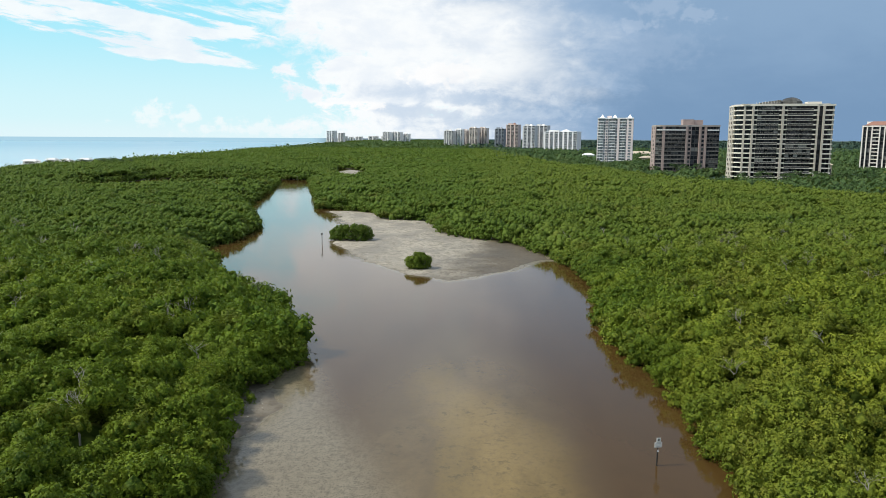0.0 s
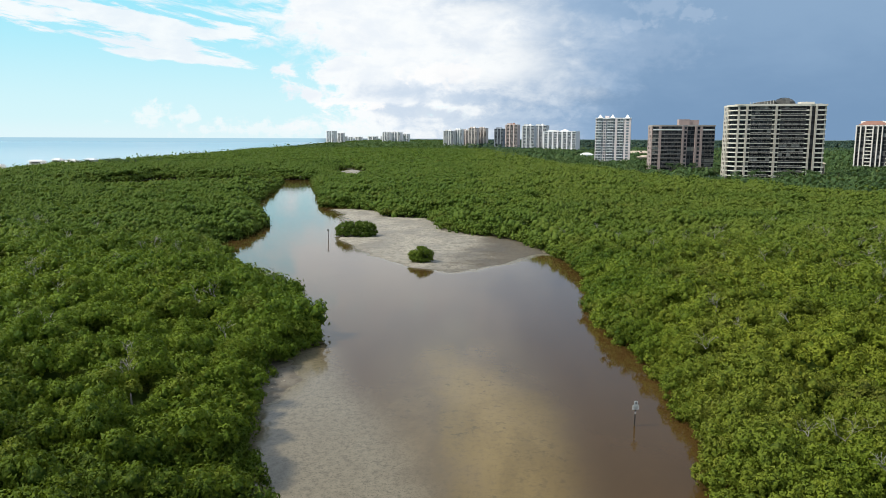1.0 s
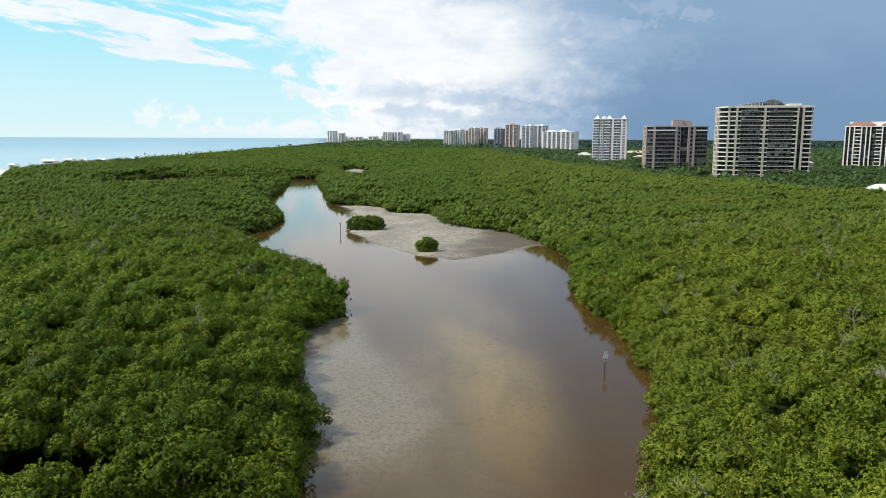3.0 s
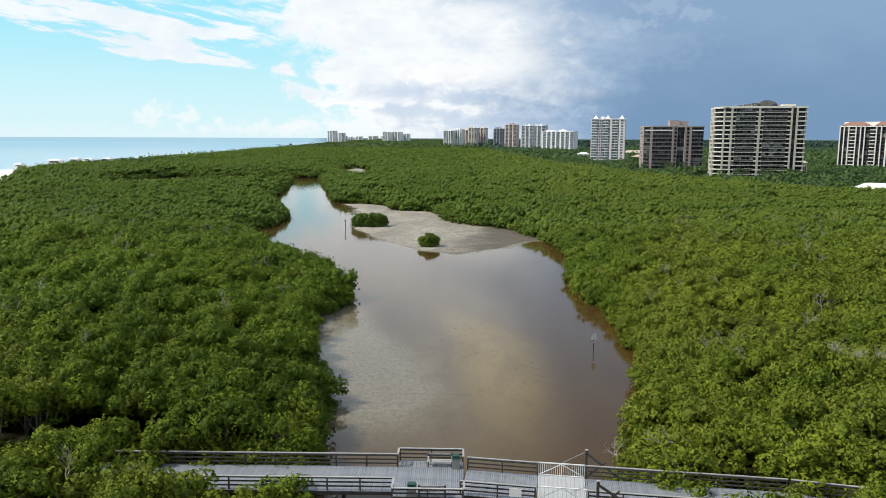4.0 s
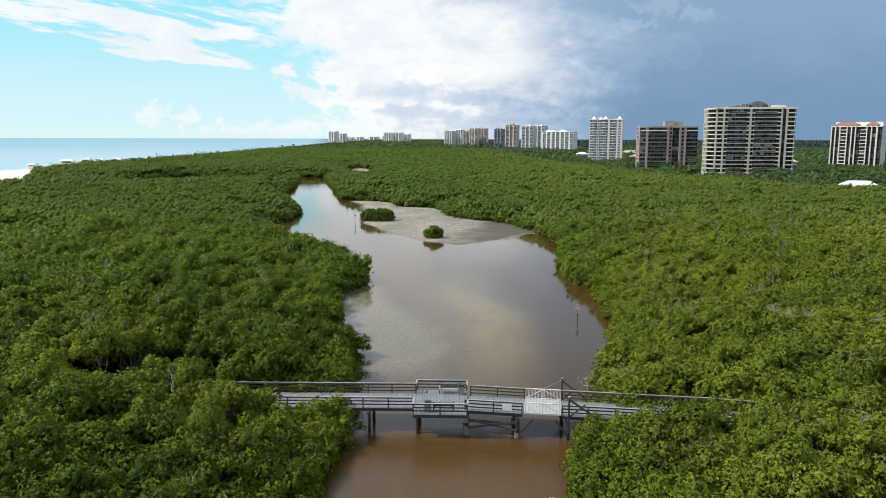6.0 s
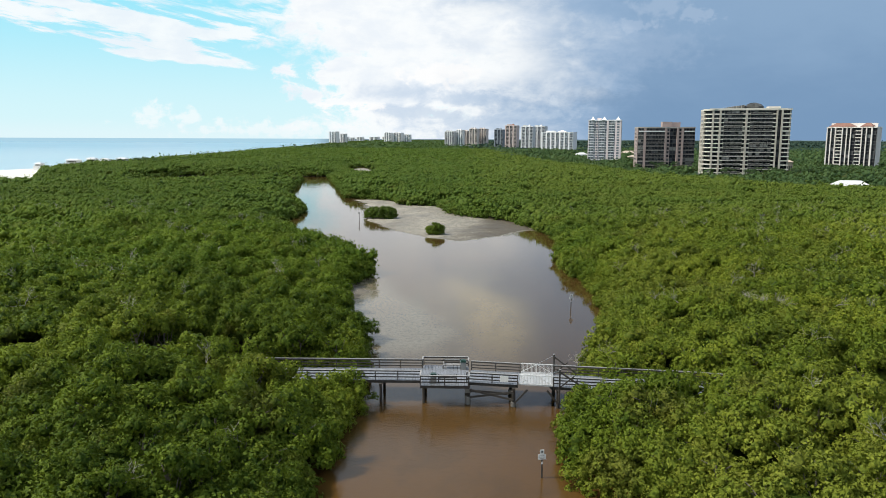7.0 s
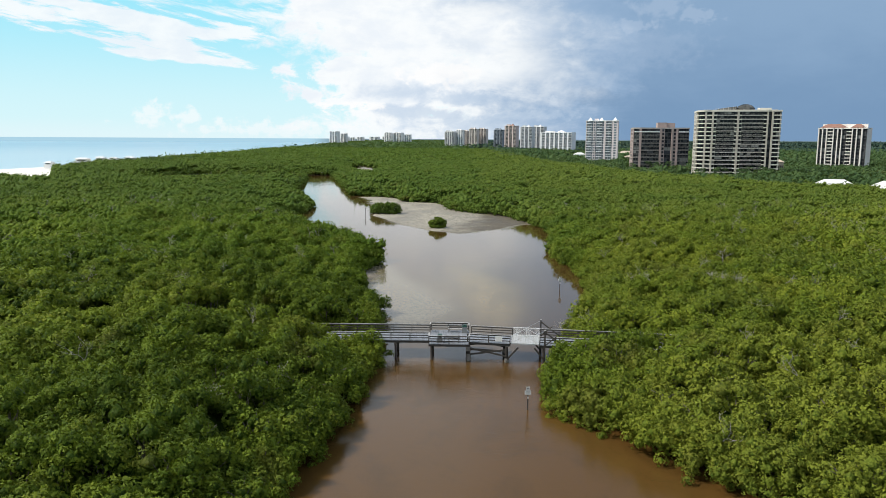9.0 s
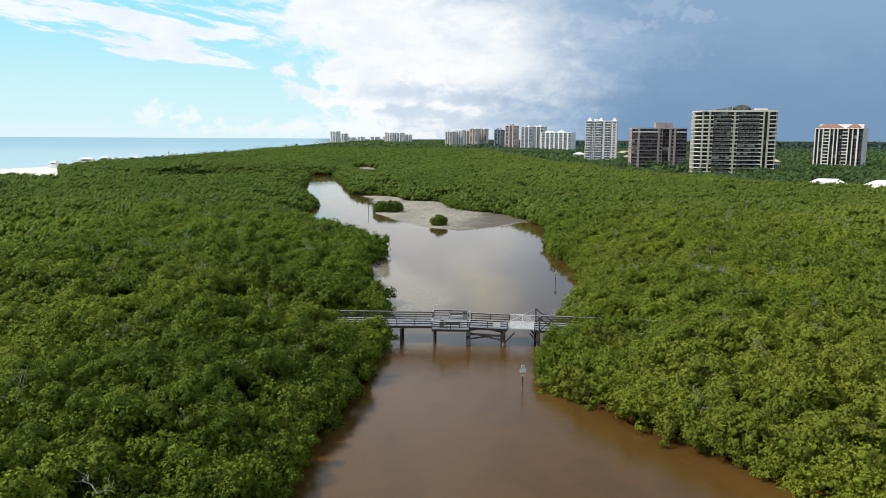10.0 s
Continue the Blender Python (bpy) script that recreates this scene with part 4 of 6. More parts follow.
# the far woods: a lumpy roof of leaves over the land out to the horizon, and under the nearer trees, where its dark
# green paints in their shade
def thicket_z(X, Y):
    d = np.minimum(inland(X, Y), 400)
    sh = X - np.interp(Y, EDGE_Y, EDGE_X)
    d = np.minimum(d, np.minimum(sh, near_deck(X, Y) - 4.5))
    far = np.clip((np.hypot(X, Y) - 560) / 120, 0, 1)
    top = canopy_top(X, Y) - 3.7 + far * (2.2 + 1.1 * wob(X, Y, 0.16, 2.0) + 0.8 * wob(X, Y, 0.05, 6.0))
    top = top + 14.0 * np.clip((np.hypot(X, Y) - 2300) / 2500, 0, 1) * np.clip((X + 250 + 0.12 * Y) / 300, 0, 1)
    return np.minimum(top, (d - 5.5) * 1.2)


TX = graded([(-4900, 300), (-1600, 60), (-700, 12), (-300, 6), (-90, 2.6), (60, 5), (300, 14), (1000, 60), (2600, 300), (4900, 1)])
TY = graded([(-400, 40), (-60, 4), (-30, 2.6), (130, 4), (300, 6), (700, 9), (1300, 24), (2400, 90), (4900, 1)])
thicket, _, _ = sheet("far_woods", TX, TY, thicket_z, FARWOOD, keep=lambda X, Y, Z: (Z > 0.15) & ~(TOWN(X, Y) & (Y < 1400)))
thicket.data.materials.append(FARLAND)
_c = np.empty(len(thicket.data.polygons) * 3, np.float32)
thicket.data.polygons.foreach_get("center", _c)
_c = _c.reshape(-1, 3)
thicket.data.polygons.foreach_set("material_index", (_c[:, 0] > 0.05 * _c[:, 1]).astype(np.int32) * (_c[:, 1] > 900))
_X, _Y, _g = plant(26, 1480, 3700, 26.0, lambda d, x, y: (x < 0.06 * y) & (x > np.interp(y, EDGE_Y, EDGE_X) + 12))
joined("mangrove_thicket", tree_variants(27, 5, 4, 1, 1, 1.2, 0, 0, 1.0, 1.2, 0.2), _X, _Y, _g, "hazy green woods towards the far shore", 1.5, WOODLAND, lambda x, y: thicket_z(x, y) + 2.0, grow=4.0)
tagged(thicket, "unbroken green woods stretching to the horizon", "trees", kind="stuff")


# ---- boardwalk over the creek ----
DECK_Z, RAIL_H = 2.36, 1.04


def boardwalk():
    bw = thing("boardwalk", pose(0, 0, 0), "weathered grey timber boardwalk on dark piles across the creek", "boardwalk", kind="structure")
    # stretches: centre line from a to b, half width
    stretches = [((-30, 17.4), (-6.1, 17.4), 2.02), ((-6.1, 17.15), (-1.05, 17.1), 3.35), ((-1.05, 17.0), (4.3, 16.2), 2.0),
                 ((7.8, 15.75), (22, 13.9), 2.0), ((22, 13.9), (36, 10.6), 2.0), ((36, 10.6), (62, 2.5), 2.0)]
    widths = {}
    rng = random.Random(8)
    count = 0
    rest = MB()
    for si, (a, b, hw) in enumerate(stretches):
        a, b = Vector((*a, 0)), Vector((*b, 0))
        d = (b - a).normalized()
        nrm = Vector((-d.y, d.x, 0))
        L = (b - a).length
        ang = math.degrees(math.atan2(d.y, d.x))
        # deck planks, crosswise
        if hw not in widths:
            mb = MB().box(0, 0, 0, 0.138, 2 * hw + 0.1, 0.04)
            widths[hw] = mb.mesh("deck_plank", DECK)
        n = int(L / 0.152)
        for i in range(n):
            c = a + d * ((i + 0.5) * L / n)
            zz = DECK_Z - 0.02 + rng.uniform(-0.004, 0.004)
            if -20 < c.x < 17 and count < 300:
                part("deck_plank", widths[hw], None, bw, at=pose(c.x, c.y, zz, 0, 0, ang + rng.uniform(-0.25, 0.25)))
                count += 1
            else:
                rest.box(c.x, c.y, zz, 0.138, 2 * hw + 0.1, 0.04, ang)
        # edge beams under the deck
        for sgn in (-1, 1):
            o = nrm * (sgn * (hw - 0.06))
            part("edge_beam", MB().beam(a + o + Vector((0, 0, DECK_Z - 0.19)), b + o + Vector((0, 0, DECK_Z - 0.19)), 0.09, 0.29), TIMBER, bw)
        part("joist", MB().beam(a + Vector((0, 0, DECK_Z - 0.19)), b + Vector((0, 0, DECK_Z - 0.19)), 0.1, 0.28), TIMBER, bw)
        # railings
        for sgn in (-1, 1):
            o = nrm * (sgn * (hw - 0.02))
            k = max(2, int(round(L / 2.44)))
            for i in range(k + 1):
                p = a + o + d * (0.05 + (L - 0.1) * i / k)
                part("rail_post", MB().box(0, 0, 0, 0.1, 0.1, RAIL_H + 0.3), TIMBER, bw, at=pose(p.x, p.y, DECK_Z + RAIL_H / 2 - 0.2, 0, 0, ang))
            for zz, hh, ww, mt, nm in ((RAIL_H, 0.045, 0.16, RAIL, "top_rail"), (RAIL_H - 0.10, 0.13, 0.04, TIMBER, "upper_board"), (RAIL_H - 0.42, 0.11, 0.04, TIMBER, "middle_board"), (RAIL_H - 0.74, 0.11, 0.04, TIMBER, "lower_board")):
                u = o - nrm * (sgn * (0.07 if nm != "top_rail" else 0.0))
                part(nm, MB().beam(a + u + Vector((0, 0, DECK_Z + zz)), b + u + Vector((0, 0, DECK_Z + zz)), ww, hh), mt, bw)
    tagged(part("far_deck_planks", rest, DECK, bw), kind="stuff")
    # returns where the lookout bay steps out from the walk
    for x, y0, y1 in ((-6.1, 13.82, 15.4), (-6.1, 19.4, 20.48), (-1.05, 13.77, 15.0), (-1.05, 19.0, 20.43)):
        for zz, hh, ww, mt, nm in ((RAIL_H, 0.045, 0.16, RAIL, "top_rail"), (RAIL_H - 0.42, 0.11, 0.04, TIMBER, "middle_board"), (RAIL_H - 0.74, 0.11, 0.04, TIMBER, "lower_board")):
            part(nm, MB().beam((x, y0, DECK_Z + zz), (x, y1, DECK_Z + zz), ww, hh), mt, bw)
    # piles and cap beams
    for x, yf, yb, r in ((-24, 15.6, 19.2, 0.16), (-19.5, 15.6, 19.2, 0.16), (-15, 15.6, 19.2, 0.16), (-10.35, 15.4, 19.2, 0.15), (-5.8, 15.1, 19.4, 0.17), (-1.15, 14.9, 19.0, 0.21), (3.55, 14.3, 18.2, 0.20), (8.1, 13.9, 17.6, 0.18), (13, 13.2, 16.9, 0.15), (18, 12.6, 16.2, 0.15), (23, 11.9, 15.4, 0.15)):
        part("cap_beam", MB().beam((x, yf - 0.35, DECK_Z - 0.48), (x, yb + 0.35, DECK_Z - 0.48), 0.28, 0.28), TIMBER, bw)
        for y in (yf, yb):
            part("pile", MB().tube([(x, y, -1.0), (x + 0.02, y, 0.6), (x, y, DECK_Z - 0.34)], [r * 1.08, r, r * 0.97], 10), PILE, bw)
            if x in (-1.15, 3.55):
                part("concrete_collar", MB().tube([(x, y, -0.5), (x, y, 0.75 if x < 0 else 0.42), (x, y, 0.85 if x < 0 else 0.5)], [0.29, 0.28, 0.22], 12), CONCRETE, bw)
            if x == -1.15:
                part("pile_box", MB().box(x - 0.02, y - 0.28, 1.55, 0.62, 0.25, 0.5), CONCRETE, bw, "pale plywood guard on the pile")
    # diagonal bracing of the draw span
    for yy in (14.25, 18.6):
        for a, b in (((-1.0, yy, 1.75), (3.5, yy - 0.6, 0.9)), ((-1.0, yy, 0.95), (3.5, yy - 0.6, 1.75)), ((3.6, yy - 0.6, 0.55), (4.9, yy - 0.7, 2.05)), ((8.0, yy - 0.9, 0.7), (6.9, yy - 0.8, 2.05))):
            part("brace", MB().beam(a, b, 0.07, 0.2), TIMBER, bw)
    part("fender_beam", MB().beam((-1.0, 14.55, 1.55), (2.9, 14.0, 1.45), 0.1, 0.26), PILE, bw)
    # masts that carry the lifting span
    for y, h in ((13.35, 4.3), (17.95, 4.5)):
        part("mast", MB().box(8.15, y, h / 2 + 0.4, 0.17, 0.17, h - 0.8), TIMBER, bw)
        part("mast_cap", MB().box(8.15, y, h + 0.02, 0.22, 0.22, 0.06), RAIL, bw)
        part("stay", MB().beam((8.15, y, h - 0.25), (10.6, y - 0.3, DECK_Z + 0.1), 0.13, 0.16), TIMBER, bw)
        part("stay", MB().beam((8.2, y, DECK_Z + 0.05), (9.6, y - 0.17, DECK_Z + 1.3), 0.1, 0.12), TIMBER, bw)
        part("cable", MB().tube([(8.15, y, h - 0.1), (6.4, y + 0.2, DECK_Z + RAIL_H)], [0.02, 0.02], 5), STEEL, bw)
    part("notice_board", MB().box(2.55, 14.16, DECK_Z + 0.62, 0.86, 0.03, 0.62, -8.5), SIGN, bw, "blank white notice board")
    return bw


def draw_span():
    a, b = Vector((4.34, 16.2, 0)), Vector((7.78, 15.76, 0))
    d = (b - a).normalized()
    nrm = Vector((-d.y, d.x, 0))
    L = (b - a).length
    ang = math.degrees(math.atan2(d.y, d.x))
    sp = thing("draw_span", pose(a.x, a.y, DECK_Z, 0, 0, ang), "pale metal draw span with white picket gates", "bridge span")
    part("deck_plate", MB().box(L / 2, 0, 0.0, L - 0.02, 4.0, 0.09), mat_paint("pale_deck_plate", (0.42, 0.43, 0.44), 0.3, 1.2, 0.5), sp, "pale grey deck plate")
    for i in range(11):
        part("deck_rib", MB().box(0.17 + i * (L - 0.3) / 10, 0, 0.052, 0.05, 3.9, 0.014), RAIL, sp)
    pk = MB().box(0, 0, 0.5, 0.026, 0.026, 0.94).mesh("picket", WHITE)
    for sgn in (-1, 1):
        y = sgn * 1.96
        n = 24
        for nm, z, w, h in (("top_rail", 1.06, 0.07, 0.07), ("bottom_rail", 0.11, 0.06, 0.06)):
            part(nm, MB().beam((0.02, y, z), (L - 0.02, y, z), w, h), WHITE, sp)
        for i in range(n + 1):
            part("picket", pk, None, sp, at=pose(0.04 + (L - 0.08) * i / n, y, 0.08))
        for x0, x1 in ((0.04, L / 2), (L - 0.04, L / 2)):
            part("brace", MB().beam((x0, y - sgn * 0.04, 0.12), (x1, y - sgn * 0.04, 1.02), 0.03, 0.04), WHITE, sp)
        part("middle_post", MB().box(L / 2, y, 0.5, 0.07, 0.07, 1.1), WHITE, sp)
    return sp


def bench(x, y, rz):
    t = thing("bench", pose(x, y, DECK_Z, 0, 0, rz), "grey slatted timber bench on the boardwalk", "bench", "benches on the lookout bay")
    for i in range(4):
        part("seat_slat", MB().box(0, -0.2 + i * 0.13, 0.45, 2.0, 0.11, 0.04), RAIL, t)
    for i in range(3):
        part("back_slat", MB().beam((-1.0, 0.27 + i * 0.02, 0.58 + i * 0.15), (1.0, 0.27 + i * 0.02, 0.58 + i * 0.15), 0.035, 0.11), TIMBER if i < 2 else RAIL, t)
    for sx in (-0.92, 0.92):
        part("back_post", MB().beam((sx, 0.26, 0), (sx, 0.34, 0.98), 0.09, 0.09), TIMBER, t)
        part("leg", MB().box(sx, -0.2, 0.22, 0.09, 0.09, 0.44), TIMBER, t)
        part("arm_rest", MB().box(sx, 0.03, 0.68, 0.1, 0.56, 0.04), RAIL, t)
    return t


def bin_(x, y, lidmat, label):
    t = thing("litter_bin", pose(x, y, DECK_Z), label, "bin", "litter bins")
    part("body", MB().box(0, 0, 0.42, 0.62, 0.6, 0.82), GREYBIN, t)
    part("lid", MB().prism([(-0.34, -0.33), (0.34, -0.33), (0.34, 0.33), (-0.34, 0.33)], 0.83, 0.9).prism([(-0.26, -0.25), (0.26, -0.25), (0.26, 0.25), (-0.26, 0.25)], 0.9, 1.05), lidmat, t, "dark green lid")
    return t


boardwalk()
draw_span()
bench(-2.85, 19.55, 0)
bench(-3.3, 14.75, 180)
bin_(-1.62, 19.3, GREENBIN, "grey litter bin with a green lid beside a bench")
bin_(-4.75, 14.55, GREENBIN, "grey litter bin with a green lid by the railing")


# ---- channel signs and markers ----
def channel_sign(x, y, rz, lean, label, tall=1.95):
    t = thing("channel_sign", pose(x, y, 0, 0, lean, rz), label, "sign", "signs standing in the creek")
    part("post", MB().tube([(0, 0, -0.8), (0, 0, 0.9), (0, 0, tall + 0.45)], [0.075, 0.07, 0.065], 8), PILE, t, "dark wooden post")
    b = part("board", MB().box(0, -0.09, tall - 0.08, 0.66, 0.03, 0.44), SIGN, t, "pale grey notice board")
    for i, w in enumerate((0.42, 0.50, 0.36)):
        part("print_line", MB().box(0, -0.108, tall + 0.03 - i * 0.115, w, 0.006, 0.035), GREYBIN, b)
    p = part("placard", MB().box(0, -0.09, tall + 0.36, 0.36, 0.03, 0.36), SIGN, t, "small white square placard")
    part("print_mark", MB().box(0, -0.108, tall + 0.36, 0.14, 0.006, 0.18), MARK, p)
    part("reflector", MB().box(0, -0.08, tall - 0.62, 0.15, 0.02, 0.2), WHITE, t)
    return t


channel_sign(16.3, 58.8, 8, 1.0, "pale notice sign on a dark post in the creek")
channel_sign(4.66, -1.95, 4, -1.0, "pale notice sign on a dark post by the mangroves")


def marker_post(x, y, h, label):
    t = thing("marker_post", pose(x, y, 0), label, "post", "marker posts up the creek")
    part("post", MB().tube([(0, 0, -0.8), (0.02, 0, h * 0.5), (0, 0, h)], [0.09, 0.085, 0.08], 8), PILE, t)
    part("panel", MB().box(0, -0.15, h - 0.15, 0.5, 0.03, 0.5), GREYBIN, t, "weathered square panel")
    return t


marker_post(-35.4, 186.3, 2.9, "dark marker post near the sand bar")
marker_post(-100.5, 456, 3.2, "dark marker post far up the creek")


# ---- bushes on the bar, snags, dead branches ----
def bush(x, y, rx, ry, h, n, seed, label):
    rng = random.Random(seed)
    lumps = []
    for _ in range(int(46 + rx * ry * 8)):
        a, k = rng.uniform(0, 6.283), math.sqrt(rng.random())
        zt = h * (0.62 + 0.38 * math.sqrt(max(0, 1 - k * k)))
        lr = rng.uniform(0.28, 0.6)
        lumps.append((rx * k * math.cos(a), ry * k * math.sin(a), lr * 0.7 + (zt - 1.5 * lr) * rng.random() ** 0.8, lr))
    for i in range(int(18 + rx * 5)):
        a, k = i * 2.4, rng.uniform(0.75, 1.0)
        lumps.append((rx * k * math.cos(a), ry * k * math.sin(a), rng.uniform(0.15, 1.1), rng.uniform(0.3, 0.5)))
    tri, nrm, tone = foliage(np.random.default_rng(seed), np.array(lumps), 20, n, 0.42, 0.13, fill=0.62, jit=0.8)
    t = thing("mangrove_bush", pose(x, y, 0.05), label, "bush", "bushes on the sand bar")
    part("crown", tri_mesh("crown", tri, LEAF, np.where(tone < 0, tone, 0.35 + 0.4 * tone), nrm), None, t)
    for _ in range(14):
        a, k = rng.uniform(0, 6.283), rng.uniform(0.3, 0.9)
        mb = MB().tube([(rx * k * 0.6 * math.cos(a), ry * k * 0.6 * math.sin(a), -0.3), (rx * k * math.cos(a), ry * k * math.sin(a), h * 0.55)], [0.06, 0.03], 5)
        part("stem", mb, BARK, t)
    return t


bush(-28.9, 195.0, 5.7, 3.3, 4.3, 5, 31, "long rounded green mangrove bush on the sand bar")
bush(-8.75, 152.4, 2.4, 2.1, 3.4, 6, 32, "small spiky green mangrove bush at the bar's edge")


def dead_limbs(rng, s, stems):
    """Limbs of a bare tree: (points, radii) of each."""
    limbs = []

    def grow(p, d, r, n, depth):
        pts, rad = [p], [r]
        for i in range(n):
            d = (d + Vector((rng.uniform(-0.5, 0.5), rng.uniform(-0.5, 0.5), rng.uniform(-0.25, 0.3)))).normalized()
            p = p + d * s * rng.uniform(0.3, 0.5)
            pts.append(p)
            rad.append(max(0.012, r * (1 - (i + 1) / (n + 0.4))))
            if depth < 2 and i > 0:
                grow(p, (d + Vector((rng.uniform(-0.9, 0.9), rng.uniform(-0.9, 0.9), rng.uniform(-0.2, 0.5)))).normalized(), rad[-1] * 0.75, 3, depth + 1)
        limbs.append((pts, rad))

    for _ in range(stems):
        grow(Vector((0, 0, -0.7)), Vector((rng.uniform(-0.9, 0.9), rng.uniform(-0.9, 0.9), 0.9)).normalized(), 0.045, 5, 0)
    return limbs


def dead_branches():
    rng = random.Random(77)
    X, Y, g = plant(41, -36, 175, 9.5, lambda d, x, y: inland(x, y) > 4)
    pick = g.random(len(X)) < np.where(X > 5, 0.55, 0.4)
    mb = MB()
    for x, y in zip(X[pick], Y[pick]):
        z = float(canopy_top(np.array([x]), np.array([y]))[0]) + rng.uniform(-0.6, 0.1)
        o = Vector((x, y, z))
        for pts, rad in dead_limbs(rng, rng.uniform(0.4, 0.75), 2):
            mb.tube([o + p for p in pts], rad, 3)
    tagged(new("dead_branches", mb.mesh("dead_branches", DEAD)), "bare grey dead twigs poking from the canopy", "branches", kind="stuff")
    for x, y, s in ((57.3, 156.2, 0.9), (34, 88, 0.6), (47, 62, 0.7), (-30, 54, 0.55), (72, 120, 0.7), (36.8, 37.5, 0.6), (36.6, 34.2, 0.55), (39.5, 34.6, 0.6), (14.7, 21.3, 0.5), (11.3, 21.6, 0.4)):
        z = float(canopy_top(np.array([x]), np.array([y]))[0])
        gz = float(ground_z(np.array([x]), np.array([y]))[0])
        z -= 0.9 if 30 < y < 40 else 0.2
        t = thing("dead_tree", pose(x, y, gz, 0, 0, rng.uniform(0, 360)), "bleached grey dead tree standing in the canopy", "tree", "dead trees in the canopy")
        part("trunk", MB().tube([(0, 0, 0), (0.1, 0, (z - gz) * 0.5), (0, 0, z - gz - 0.6)], [0.12, 0.09, 0.06], 6), DEAD, t)
        for pts, rad in dead_limbs(rng, s, 6 if 30 < y < 40 else 3):
            part("limb", MB().tube([p + Vector((0, 0, z - gz)) for p in pts], rad, 4), DEAD, t)
    # stranded wood in the upper creek
    for x, y, r in ((-84, 356, 10), (-81, 368, 60), (-88, 350, 120)):
        t = thing("driftwood", pose(x, y, 0.1, 70, 0, r), "stranded grey driftwood in the shallow creek", "driftwood", "driftwood in the creek")
        for pts, rad in dead_limbs(rng, 0.7, 1):
            part("limb", MB().tube(pts, [q * 1.5 for q in rad], 4), DEAD, t)


dead_branches()


def shells():
    """Shells, stones and scraps lying on the two bars."""
    rng = random.Random(3)
    mb = MB()
    for _ in range(900):
        if rng.random() < 0.75:
            x, y = rng.uniform(-27, -14), rng.uniform(50, 84)
        else:
            x, y = rng.uniform(-30, 18), rng.uniform(142, 230)
        if on_bar(np.array([x]), np.array([y]))[0] < 0.4 or inland(np.array([x]), np.array([y]))[0] > 1:
            continue
        s = rng.uniform(0.05, 0.17)
        z = float(ground_z(np.array([x]), np.array([y]))[0])
        mb.add([(x - s, y, z), (x, y - s * 0.6, z), (x + s * 0.9, y, z), (x, y + s * 0.7, z), (x, y, z + s * 0.45)], [(0, 1, 4), (1, 2, 4), (2, 3, 4), (3, 0, 4)])
    m = Mat("shell_and_stone")
    m.done(m.mix(m.step(m.island(), 0.55, 0.8), (0.10, 0.085, 0.07), (0.5, 0.47, 0.42)), 0.8)
    tagged(new("shells", mb.mesh("shells", m.m)), "scattered shells and dark stones on the mud", "shells", kind="stuff")


shells()


# ---- buildings ----
class Look:
    def __init__(self, tag, wall, band, rail, glass):
        self.wall, self.band = mat_paint(tag + "_wall", wall, 0.2, 0.06), mat_paint(tag + "_band", band, 0.2, 0.06)
        self.rail, self.glass = mat_paint(tag + "_railing", rail, 0.25, 0.1), mat_glass(tag + "_glass", glass)


def lattice(L, H, k, back):
    """A window frame of k lights, one connected sheet of bars with reveals."""
    mb = MB()
    b, y0, y1 = 0.11, back - 0.04, back + 0.1
    cuts = [0.0]
    for j in range(k):
        cuts += [L * j / k + b, L * (j + 1) / k - b]
    cuts += [L]
    rows = [0.0, 0.2, H - 0.25, H]
    n = len(cuts)
    vs = [(x, y, z) for y in (y0, y1) for z in rows for x in cuts]
    at = lambda y, r, c: y * 4 * n + r * n + c
    fs = []
    for r in range(3):
        for c in range(n - 1):
            hole = r == 1 and c % 2 == 1
            if not hole:
                fs.append((at(0, r, c), at(0, r, c + 1), at(0, r + 1, c + 1), at(0, r + 1, c)))
            else:
                q = [(r, c), (r, c + 1), (r + 1, c + 1), (r + 1, c)]
                fs += [(at(0, *q[i]), at(1, *q[i]), at(1, *q[(i + 1) % 4]), at(0, *q[(i + 1) % 4])) for i in range(4)]
    return mb.add(vs, fs)


BALUSTER = mat_paint("smoked_balustrade", (0.050, 0.050, 0.050), 0.5, 0.2, 0.5)


